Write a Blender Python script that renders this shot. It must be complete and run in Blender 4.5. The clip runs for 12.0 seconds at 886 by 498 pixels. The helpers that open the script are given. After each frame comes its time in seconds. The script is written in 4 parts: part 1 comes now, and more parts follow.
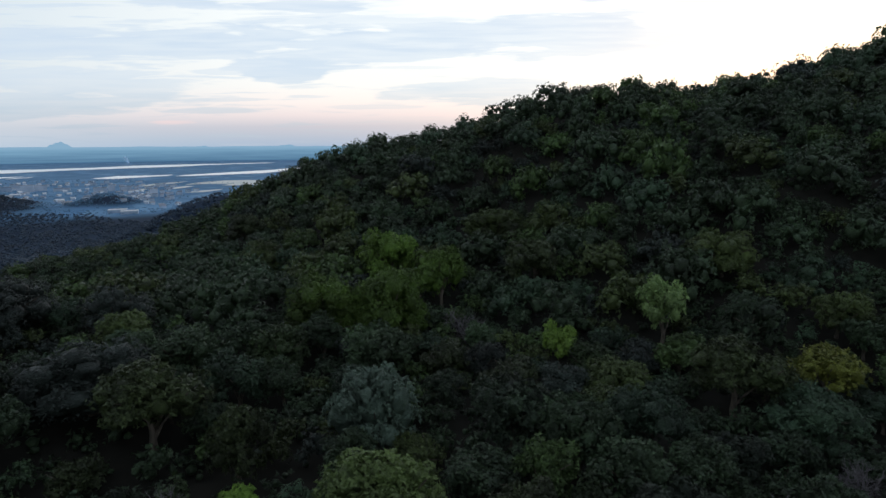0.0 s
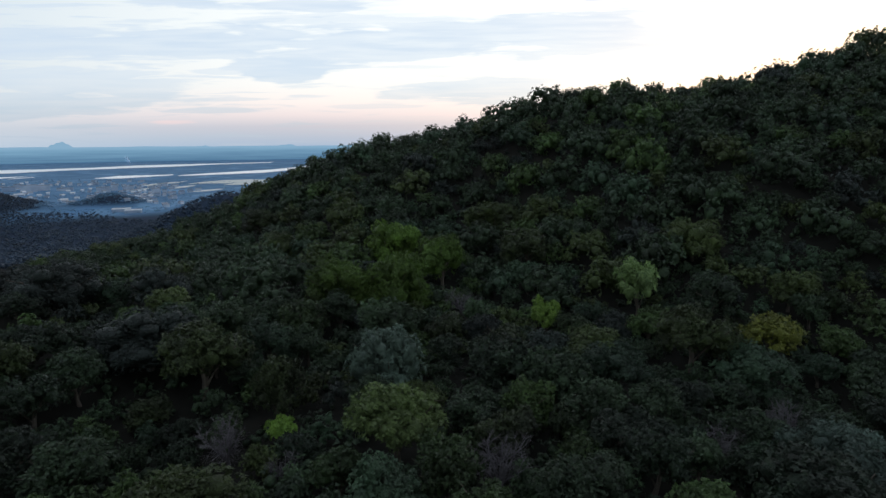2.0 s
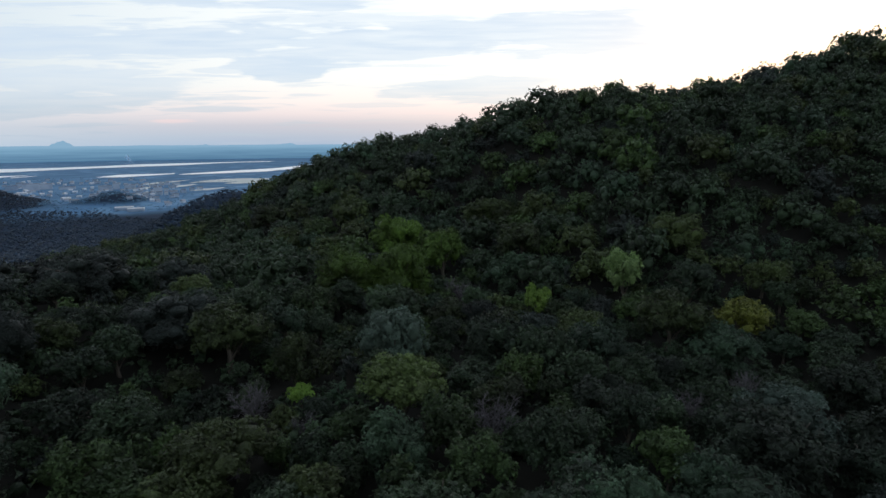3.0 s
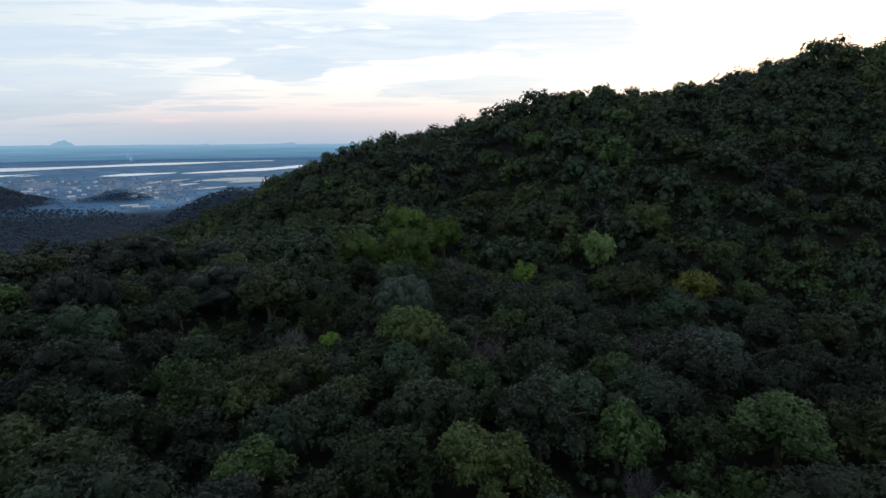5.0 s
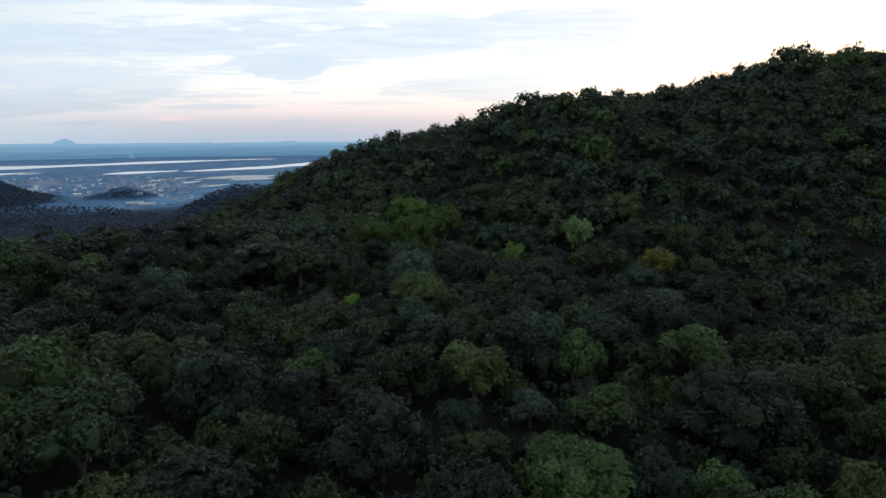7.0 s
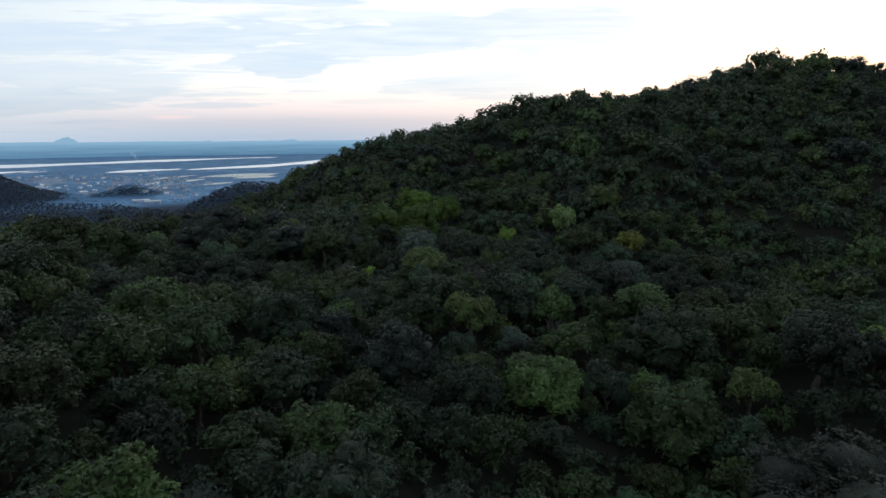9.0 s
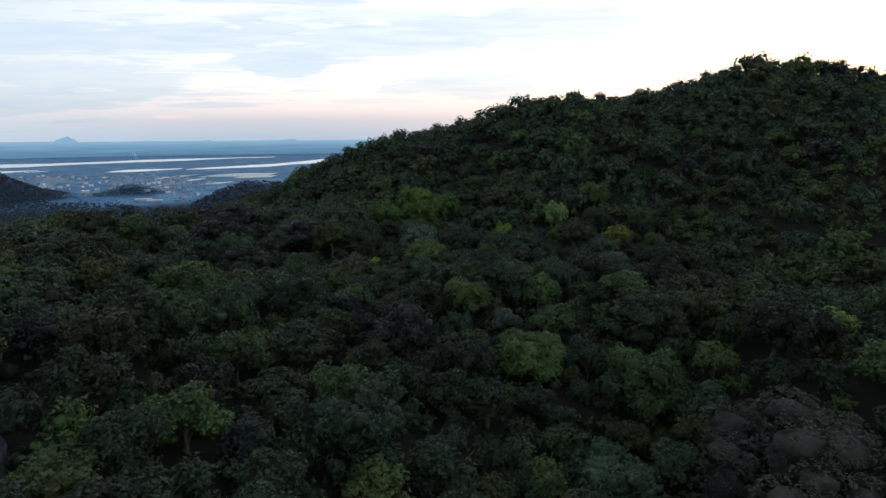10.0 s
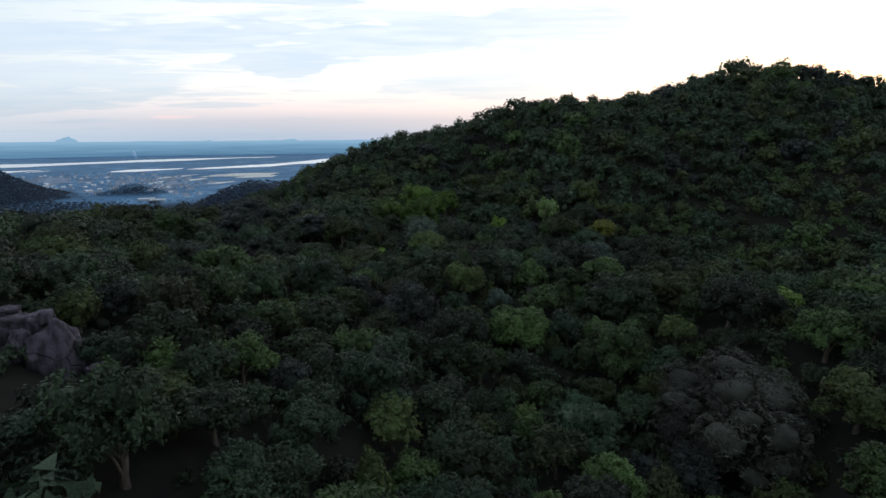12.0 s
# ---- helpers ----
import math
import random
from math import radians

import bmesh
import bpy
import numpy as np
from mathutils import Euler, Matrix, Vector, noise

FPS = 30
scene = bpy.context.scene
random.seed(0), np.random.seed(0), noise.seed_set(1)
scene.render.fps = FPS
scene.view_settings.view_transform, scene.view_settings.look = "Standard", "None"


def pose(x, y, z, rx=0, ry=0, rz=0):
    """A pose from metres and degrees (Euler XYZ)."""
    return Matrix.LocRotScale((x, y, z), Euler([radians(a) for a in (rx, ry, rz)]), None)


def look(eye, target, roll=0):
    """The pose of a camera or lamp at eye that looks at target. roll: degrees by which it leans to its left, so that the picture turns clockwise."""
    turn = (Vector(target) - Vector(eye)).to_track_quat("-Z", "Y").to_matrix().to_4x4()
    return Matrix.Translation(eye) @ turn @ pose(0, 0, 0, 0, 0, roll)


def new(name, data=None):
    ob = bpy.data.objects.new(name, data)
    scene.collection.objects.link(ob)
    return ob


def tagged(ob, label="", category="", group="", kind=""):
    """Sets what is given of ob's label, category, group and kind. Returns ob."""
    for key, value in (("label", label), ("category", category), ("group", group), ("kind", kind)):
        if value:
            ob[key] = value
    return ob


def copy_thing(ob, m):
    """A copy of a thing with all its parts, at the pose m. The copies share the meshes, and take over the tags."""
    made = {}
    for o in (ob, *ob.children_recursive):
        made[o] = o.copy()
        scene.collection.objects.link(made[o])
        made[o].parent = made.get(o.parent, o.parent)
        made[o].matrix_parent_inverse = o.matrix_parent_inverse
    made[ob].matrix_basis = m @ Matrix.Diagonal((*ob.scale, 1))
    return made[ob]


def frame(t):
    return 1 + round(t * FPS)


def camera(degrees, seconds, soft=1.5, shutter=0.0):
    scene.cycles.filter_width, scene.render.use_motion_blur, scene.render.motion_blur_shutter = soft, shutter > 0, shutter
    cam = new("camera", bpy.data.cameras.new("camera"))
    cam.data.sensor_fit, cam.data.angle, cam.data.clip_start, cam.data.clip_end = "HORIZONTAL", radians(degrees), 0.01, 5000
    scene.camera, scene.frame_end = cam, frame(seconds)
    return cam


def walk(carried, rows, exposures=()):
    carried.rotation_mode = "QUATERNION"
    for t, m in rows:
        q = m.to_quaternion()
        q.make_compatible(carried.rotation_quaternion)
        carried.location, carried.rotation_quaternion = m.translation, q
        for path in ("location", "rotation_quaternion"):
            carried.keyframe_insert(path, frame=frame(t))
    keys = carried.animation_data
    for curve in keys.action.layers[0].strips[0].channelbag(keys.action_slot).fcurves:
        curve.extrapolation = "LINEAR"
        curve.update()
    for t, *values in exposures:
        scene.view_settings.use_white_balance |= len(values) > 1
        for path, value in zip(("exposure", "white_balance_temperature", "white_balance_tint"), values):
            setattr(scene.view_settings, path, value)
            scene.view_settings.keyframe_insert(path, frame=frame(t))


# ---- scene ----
cam = camera(78.6, 12.0, soft=1.45)
PATH = [
    (0, (1.578, -5.897, 160.377), (1.621, -3.933, 160.0), -0.3),
    (0.5, (1.448, -7.786, 160.351), (1.492, -5.822, 159.975), -0.3),
    (1, (1.305, -10.225, 160.299), (1.349, -8.261, 159.922), -0.3),
    (1.5, (1.282, -12.814, 160.282), (1.325, -10.851, 159.905), -0.3),
    (2, (1.206, -15.977, 160.246), (1.248, -14.014, 159.867), -0.4),
    (2.5, (1.142, -19.192, 160.275), (1.183, -17.229, 159.895), -0.4),
    (3, (1.027, -22.623, 160.289), (1.068, -20.66, 159.906), -0.4),
    (5, (0.513, -36.963, 159.941), (0.554, -35.001, 159.556), -0.4),
    (5.5, (0.406, -40.843, 159.905), (0.446, -38.881, 159.519), -0.4),
    (6, (0.257, -45.028, 159.832), (0.296, -43.067, 159.443), -0.4),
    (6.5, (0.13, -49.075, 159.823), (0.168, -47.114, 159.433), -0.4),
    (7, (-0.038, -53.448, 159.74), (0.002, -51.487, 159.349), -0.4),
    (9, (-0.826, -70.878, 159.554), (-0.787, -68.918, 159.158), -0.4),
    (9.5, (-0.949, -75.024, 159.568), (-0.909, -73.064, 159.171), -0.4),
    (10, (-1.008, -79.1, 159.653), (-0.968, -77.141, 159.256), -0.4),
    (10.5, (-1.079, -82.847, 159.756), (-1.039, -80.887, 159.359), -0.3),
    (11, (-1.191, -85.805, 159.832), (-1.151, -83.845, 159.434), -0.4),
    (11.5, (-1.27, -88.228, 159.873), (-1.228, -86.268, 159.476), -0.3),
    (12, (-1.284, -90.375, 159.889), (-1.243, -88.416, 159.492), -0.4),
]
walk(cam, [(t, look(eye, target, roll)) for t, eye, target, roll in PATH], [(0, -0.05), (5, 0.0), (12, 0.08)])

# ---- light ----
SUNSET = radians(38)  # bearing of the sun, clockwise from +y, behind the hill
world = bpy.data.worlds.new("dusk_sky")
scene.world = world
world.use_nodes = True
wn = world.node_tree
wn.nodes.clear()


def wire(tree, kind, operation=None, **inputs):
    """A node; inputs by name (two underscores for a blank) or _index, values or sockets."""
    n = tree.nodes.new(kind)
    if operation:
        n.operation = operation
    for k, v in inputs.items():
        sock = n.inputs[int(k[1:])] if k.startswith("_") else n.inputs[k.replace("__", " ")]
        if isinstance(v, bpy.types.NodeSocket):
            tree.links.new(v, sock)
        else:
            sock.default_value = v
    return n


def calc(tree, op, a, b=0.0, c=None, clamp=False):
    args = {"_0": a, "_1": b}
    if c is not None:
        args["_2"] = c
    n = wire(tree, "ShaderNodeMath", op, **args)
    n.use_clamp = clamp
    return n.outputs[0]


def span(tree, v, lo, hi):
    n = wire(tree, "ShaderNodeMapRange", Value=v, From__Min=lo, From__Max=hi)
    n.interpolation_type = "SMOOTHSTEP"
    return n.outputs[0]


def blend(tree, f, a, b):
    m = tree.nodes.new("ShaderNodeMix")
    m.data_type = "RGBA"
    if isinstance(f, bpy.types.NodeSocket):
        tree.links.new(f, m.inputs[0])
    else:
        m.inputs[0].default_value = f
    for sock, v in ((m.inputs[6], a), (m.inputs[7], b)):
        if isinstance(v, bpy.types.NodeSocket):
            tree.links.new(v, sock)
        else:
            sock.default_value = (*v, 1)
    return m.outputs[2]


sky = wn.nodes.new("ShaderNodeTexSky")
sky.sky_type, sky.sun_disc, sky.sun_elevation, sky.sun_rotation = "NISHITA", False, radians(3), SUNSET
where = wire(wn, "ShaderNodeTexCoord").outputs["Generated"]
axes = wire(wn, "ShaderNodeSeparateXYZ", _0=where)
dx, dy, dz = axes.outputs
ahead = calc(wn, "MAXIMUM", dy, 0.12)
su = calc(wn, "DIVIDE", dx, ahead)
sw = calc(wn, "DIVIDE", dz, ahead)
plane = wire(wn, "ShaderNodeCombineXYZ", _0=su, _1=sw).outputs[0]
front = span(wn, dy, 0.05, 0.45)
# torn edges of the cloud sheets
tear = wire(wn, "ShaderNodeTexNoise", Vector=wire(wn, "ShaderNodeVectorMath", operation="MULTIPLY", _0=plane, _1=(5.0, 34.0, 1)).outputs[0],
            Scale=1.0, Detail=5.0, Roughness=0.55, Distortion=0.3).outputs[0]
fine = wire(wn, "ShaderNodeTexNoise", Vector=wire(wn, "ShaderNodeVectorMath", operation="MULTIPLY", _0=plane, _1=(7.0, 95.0, 1)).outputs[0],
            Scale=1.0, Detail=4.0, Roughness=0.5, Distortion=0.2).outputs[0]
big = wire(wn, "ShaderNodeTexNoise", Vector=wire(wn, "ShaderNodeVectorMath", operation="MULTIPLY", _0=plane, _1=(3.0, 16.0, 1)).outputs[0],
           Scale=1.0, Detail=3.0, Roughness=0.5, Distortion=0.5).outputs[0]
rag = calc(wn, "ADD", calc(wn, "MULTIPLY", calc(wn, "SUBTRACT", tear, 0.5), 2.4), calc(wn, "MULTIPLY", calc(wn, "SUBTRACT", big, 0.5), 1.8))
rag = calc(wn, "ADD", rag, calc(wn, "MULTIPLY", calc(wn, "SUBTRACT", fine, 0.5), 1.3))
# cloud sheets over the plain: bearing, height (both as tangents), half width, half height, strength
SHEETS = [
    (-0.50, 0.178, 0.46, 0.027, 0.85), (0.15, 0.186, 0.46, 0.030, 0.85), (-0.25, 0.136, 0.09, 0.028, 0.95), (-0.19, 0.155, 0.14, 0.022, 0.8),
    (-0.28, 0.238, 0.17, 0.010, 0.8), (-0.10, 0.213, 0.20, 0.009, 0.5), (0.26, 0.258, 0.15, 0.010, 0.8),
    (0.07, 0.092, 0.15, 0.022, 0.75), (-0.68, 0.112, 0.22, 0.022, 0.7), (-0.72, 0.075, 0.26, 0.026, 0.8),
    (-0.36, 0.128, 0.06, 0.005, 0.6), (-0.40, 0.062, 0.11, 0.005, 0.6), (-0.36, 0.081, 0.10, 0.003, 0.5),
    (0.60, 0.245, 0.22, 0.007, 0.5), (-0.10, 0.068, 0.09, 0.004, 0.35), (-0.02, 0.135, 0.08, 0.004, 0.4),
]
cover = 0.0
for cu, cw, hu, hw, k in SHEETS:
    a = calc(wn, "DIVIDE", calc(wn, "SUBTRACT", su, cu), hu)
    b = calc(wn, "DIVIDE", calc(wn, "SUBTRACT", sw, cw), hw)
    d = calc(wn, "SQRT", calc(wn, "ADD", calc(wn, "MULTIPLY", a, a), calc(wn, "MULTIPLY", b, b)))
    m = calc(wn, "MULTIPLY", span(wn, calc(wn, "ADD", d, rag), 1.2, 0.8), calc(wn, "MULTIPLY", calc(wn, "ADD", 0.30, calc(wn, "MULTIPLY", fine, 1.3)), k))
    cover = calc(wn, "MAXIMUM", cover, m)
streak = calc(wn, "MULTIPLY", span(wn, fine, 0.52, 0.68), span(wn, su, 0.25, -0.45))
cover = calc(wn, "MAXIMUM", cover, calc(wn, "MULTIPLY", streak, 0.65))
# clear evening air from the horizon up
ramp = wire(wn, "ShaderNodeValToRGB", Fac=calc(wn, "MULTIPLY", sw, 5.0))
stops = [(0.0, (0.36, 0.53, 0.73)), (0.07, (0.41, 0.55, 0.73)), (0.17, (0.53, 0.58, 0.73)), (0.27, (0.84, 0.76, 0.84)), (0.38, (0.98, 0.90, 0.93)),
         (0.52, (1.0, 0.99, 1.01)), (0.9, (1.02, 1.05, 1.06))]
while len(ramp.color_ramp.elements) < len(stops):
    ramp.color_ramp.elements.new(0.5)
for el, (p, c) in zip(ramp.color_ramp.elements, stops):
    el.position, el.color = p, (*c, 1)
air = ramp.outputs[0]
leftward = span(wn, su, -0.15, -0.95)
air = blend(wn, calc(wn, "MULTIPLY", leftward, 0.75), air, (0.60, 0.72, 0.85))
cloud = blend(wn, span(wn, sw, 0.03, 0.13), (0.46, 0.60, 0.76), (0.64, 0.76, 0.93))
glow_in_view = blend(wn, cover, air, cloud)
pa = calc(wn, "DIVIDE", calc(wn, "SUBTRACT", su, -0.455), 0.05)
pb = calc(wn, "DIVIDE", calc(wn, "SUBTRACT", sw, 0.043), 0.005)
rose = span(wn, calc(wn, "ADD", calc(wn, "ADD", calc(wn, "MULTIPLY", pa, pa), calc(wn, "MULTIPLY", pb, pb)), rag), 1.2, 0.2)
glow_in_view = blend(wn, calc(wn, "MULTIPLY", rose, 0.45), glow_in_view, (1.0, 0.74, 0.78))
# the rest of the sky: broken cloud, dimmer away from the sunset
vault = wire(wn, "ShaderNodeTexNoise", Vector=where, Scale=2.2, Detail=4.0).outputs[0]
dome = blend(wn, span(wn, vault, 0.42, 0.62), (0.33, 0.388, 0.49), (0.41, 0.445, 0.495))
high = span(wn, sw, 0.26, 0.75)
sight = calc(wn, "MULTIPLY", front, calc(wn, "SUBTRACT", 1.0, high))
lift = calc(wn, "ADD", 0.98, calc(wn, "MULTIPLY", calc(wn, "MAXIMUM", dz, 0.0), 0.34))
dome = wire(wn, "ShaderNodeHueSaturation", Value=lift, Color=dome).outputs[0]
total = blend(wn, sight, dome, glow_in_view)
bg = wire(wn, "ShaderNodeBackground", Color=total, Strength=0.92)
bg2 = wire(wn, "ShaderNodeBackground", Color=sky.outputs[0], Strength=0.05)
wn.links.new(wire(wn, "ShaderNodeAddShader", _0=bg.outputs[0], _1=bg2.outputs[0]).outputs[0], wire(wn, "ShaderNodeOutputWorld").inputs[0])

sun = new("sun", bpy.data.lights.new("sun", "SUN"))
sun.data.energy, sun.data.angle, sun.data.color = 0.4, radians(15), (1.0, 0.86, 0.76)
sun.matrix_world = look((0, 0, 0), (-math.sin(SUNSET), -math.cos(SUNSET), -math.tan(radians(6))))


# ---- materials ----
PLAIN = 55.0  # height of the plain
def material(name):
    m = bpy.data.materials.new(name)
    m.use_nodes = True
    t = m.node_tree
    t.nodes.clear()
    return m, t


def finish(t, shader, bump=None):
    t.links.new(shader, wire(t, "ShaderNodeOutputMaterial").inputs[0])


def foliage(name, dark, light, rough=0.5, thin=0.14, grain_size=1.0):
    """Leaves: colour differs from tree to tree, from leaf to leaf and in patches."""
    m, t = material(name)
    info = wire(t, "ShaderNodeObjectInfo").outputs["Random"]
    leaf = wire(t, "ShaderNodeNewGeometry").outputs["Random Per Island"]
    spot = wire(t, "ShaderNodeNewGeometry").outputs["Position"]
    patch = wire(t, "ShaderNodeTexNoise", Vector=spot, Scale=0.09, Detail=3.0).outputs[0]
    tuft = wire(t, "ShaderNodeTexNoise", Vector=spot, Scale=1.3, Detail=2.0).outputs[0]
    f = calc(t, "ADD", calc(t, "MULTIPLY", calc(t, "SUBTRACT", leaf, 0.3), 0.30), calc(t, "MULTIPLY", calc(t, "SUBTRACT", tuft, 0.32), 1.2))
    f = calc(t, "ADD", f, calc(t, "MULTIPLY", calc(t, "SUBTRACT", info, 0.5), 0.8), clamp=True)
    col = blend(t, f, dark, light)
    shift = calc(t, "ADD", 0.477, calc(t, "MULTIPLY", patch, 0.024))
    col = wire(t, "ShaderNodeHueSaturation", Hue=shift, Saturation=1.06, Value=calc(t, "ADD", 0.02, calc(t, "MULTIPLY", patch, 1.88)), Color=col).outputs[0]
    grain = wire(t, "ShaderNodeTexNoise", Vector=spot, Scale=5.5 * grain_size, Detail=4.0, Roughness=0.65).outputs[0]
    relief = wire(t, "ShaderNodeBump", Strength=0.9, Height=grain, Distance=0.22 / grain_size).outputs[0]
    col = wire(t, "ShaderNodeHueSaturation", Value=calc(t, "ADD", 0.45, calc(t, "MULTIPLY", grain, 1.1)), Color=col).outputs[0]
    bough = wire(t, "ShaderNodeTexNoise", Vector=spot, Scale=0.24, Detail=1.0).outputs[0]
    tone = calc(t, "ADD", calc(t, "MULTIPLY", info, 0.36), calc(t, "MULTIPLY", bough, 1.5))
    col = wire(t, "ShaderNodeHueSaturation", Value=calc(t, "ADD", 0.08, tone), Color=col).outputs[0]
    p = wire(t, "ShaderNodeBsdfPrincipled", Base__Color=col, Roughness=rough, Normal=relief)
    p.inputs["Specular IOR Level"].default_value = 0.4
    tr = wire(t, "ShaderNodeBsdfTranslucent", Color=col)
    finish(t, wire(t, "ShaderNodeMixShader", _0=thin, _1=p.outputs[0], _2=tr.outputs[0]).outputs[0])
    return m


LEAF = {
    "deep": foliage("leaf_deep_green", (0.016, 0.028, 0.016), (0.048, 0.087, 0.039)),
    "olive": foliage("leaf_olive", (0.028, 0.043, 0.015), (0.080, 0.120, 0.038)),
    "green": foliage("leaf_fresh_green", (0.030, 0.056, 0.019), (0.082, 0.149, 0.046)),
    "grey": foliage("leaf_grey_green", (0.022, 0.042, 0.025), (0.058, 0.106, 0.058)),
    "dull": foliage("leaf_dull_dark", (0.015, 0.022, 0.019), (0.037, 0.054, 0.044)),
    "ash": foliage("leaf_ashen", (0.035, 0.042, 0.032), (0.083, 0.096, 0.072)),
    "bright": foliage("leaf_bright_green", (0.076, 0.143, 0.029), (0.209, 0.356, 0.077)),
    "lime": foliage("leaf_lime", (0.128, 0.220, 0.078), (0.289, 0.429, 0.166)),
    "yellow": foliage("leaf_yellow_green", (0.069, 0.088, 0.018), (0.194, 0.225, 0.047)),
    "silver": foliage("leaf_silvery", (0.052, 0.080, 0.063), (0.136, 0.194, 0.149)),
}


def plain_mat(name, a, b, scale, rough=0.9, bump=0.0, detail=6.0, stretch=(1, 1, 1), metal=0.0, lo=0.35, hi=0.65, far_scale=None):
    """Two colours in a fractal grain, with a coarser second grain and a fine relief."""
    m, t = material(name)
    pos = wire(t, "ShaderNodeNewGeometry").outputs["Position"]
    vec = wire(t, "ShaderNodeVectorMath", operation="MULTIPLY", _0=pos, _1=stretch).outputs[0]
    n1 = wire(t, "ShaderNodeTexNoise", Vector=vec, Scale=scale, Detail=detail).outputs[0]
    n2 = wire(t, "ShaderNodeTexNoise", Vector=vec, Scale=far_scale or scale * 0.17, Detail=3.0).outputs[0]
    f = calc(t, "ADD", calc(t, "MULTIPLY", n1, 0.6), calc(t, "MULTIPLY", n2, 0.4))
    rnd = wire(t, "ShaderNodeNewGeometry").outputs["Random Per Island"]
    col = blend(t, span(t, f, lo, hi), a, b)
    col = wire(t, "ShaderNodeHueSaturation", Value=calc(t, "ADD", 0.88, calc(t, "MULTIPLY", rnd, 0.24)), Color=col).outputs[0]
    p = wire(t, "ShaderNodeBsdfPrincipled", Base__Color=col, Roughness=rough, Metallic=metal)
    if bump:
        bn = wire(t, "ShaderNodeBump", Strength=bump, Height=n1, Distance=0.3)
        t.links.new(bn.outputs[0], p.inputs["Normal"])
    finish(t, p.outputs[0])
    return m


def stone_material():
    """Dark weathered granite: stains running down, lichen patches, pits and cracks."""
    m, t = material("granite")
    pos = wire(t, "ShaderNodeNewGeometry").outputs["Position"]
    coarse = wire(t, "ShaderNodeTexNoise", Vector=pos, Scale=0.55, Detail=5.0).outputs[0]
    grain = wire(t, "ShaderNodeTexNoise", Vector=pos, Scale=5.0, Detail=8.0, Roughness=0.7).outputs[0]
    run = wire(t, "ShaderNodeTexNoise", Vector=wire(t, "ShaderNodeVectorMath", operation="MULTIPLY", _0=pos, _1=(1.6, 1.6, 0.22)).outputs[0], Scale=1.0, Detail=4.0).outputs[0]
    warp = wire(t, "ShaderNodeVectorMath", operation="ADD", _0=pos, _1=wire(t, "ShaderNodeTexNoise", Vector=pos, Scale=0.7, Detail=3.0).outputs[1]).outputs[0]
    split = wire(t, "ShaderNodeTexVoronoi", Vector=warp, Scale=0.42)
    split.feature = "DISTANCE_TO_EDGE"
    crack = span(t, split.outputs["Distance"], 0.0, 0.022)
    col = blend(t, span(t, run, 0.36, 0.62), (0.026, 0.021, 0.031), (0.088, 0.075, 0.098))
    col = blend(t, span(t, coarse, 0.54, 0.66), col, (0.150, 0.132, 0.162))
    col = blend(t, calc(t, "MULTIPLY", calc(t, "SUBTRACT", 1.0, crack), 0.3), col, (0.012, 0.011, 0.013))
    high = calc(t, "ADD", calc(t, "MULTIPLY", crack, 0.7), calc(t, "ADD", calc(t, "MULTIPLY", grain, 0.35), coarse))
    p = wire(t, "ShaderNodeBsdfPrincipled", Base__Color=col, Roughness=0.9)
    bn = wire(t, "ShaderNodeBump", Strength=1.0, Height=high, Distance=0.35)
    t.links.new(bn.outputs[0], p.inputs["Normal"])
    finish(t, p.outputs[0])
    return m


BARK = plain_mat("bark", (0.06, 0.048, 0.038), (0.15, 0.125, 0.10), 3.0, bump=0.6, stretch=(1, 1, 0.3))
TWIG = plain_mat("bare_twigs", (0.09, 0.082, 0.088), (0.17, 0.155, 0.165), 2.0)
STONE = stone_material()
# town walls: pale plaster with distance haze painted in as a blue tint
WALL = plain_mat("hazed_plaster", (0.36, 0.47, 0.60), (0.62, 0.70, 0.80), 0.05)
ROOF = plain_mat("roofing", (0.26, 0.30, 0.36), (0.42, 0.44, 0.48), 0.05)
SHEETMETAL = plain_mat("sheet_roof", (0.62, 0.66, 0.70), (0.80, 0.82, 0.84), 0.03, rough=0.5)
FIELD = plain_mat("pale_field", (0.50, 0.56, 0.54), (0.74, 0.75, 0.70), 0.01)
# far leaves: the blue of distance haze is painted into the base colour
FARWOOD = foliage("far_woods_hazed_leaves", (0.018, 0.038, 0.074), (0.032, 0.058, 0.104))
GROVE = foliage("grove_hazed_leaves", (0.130, 0.235, 0.375), (0.17, 0.29, 0.44))


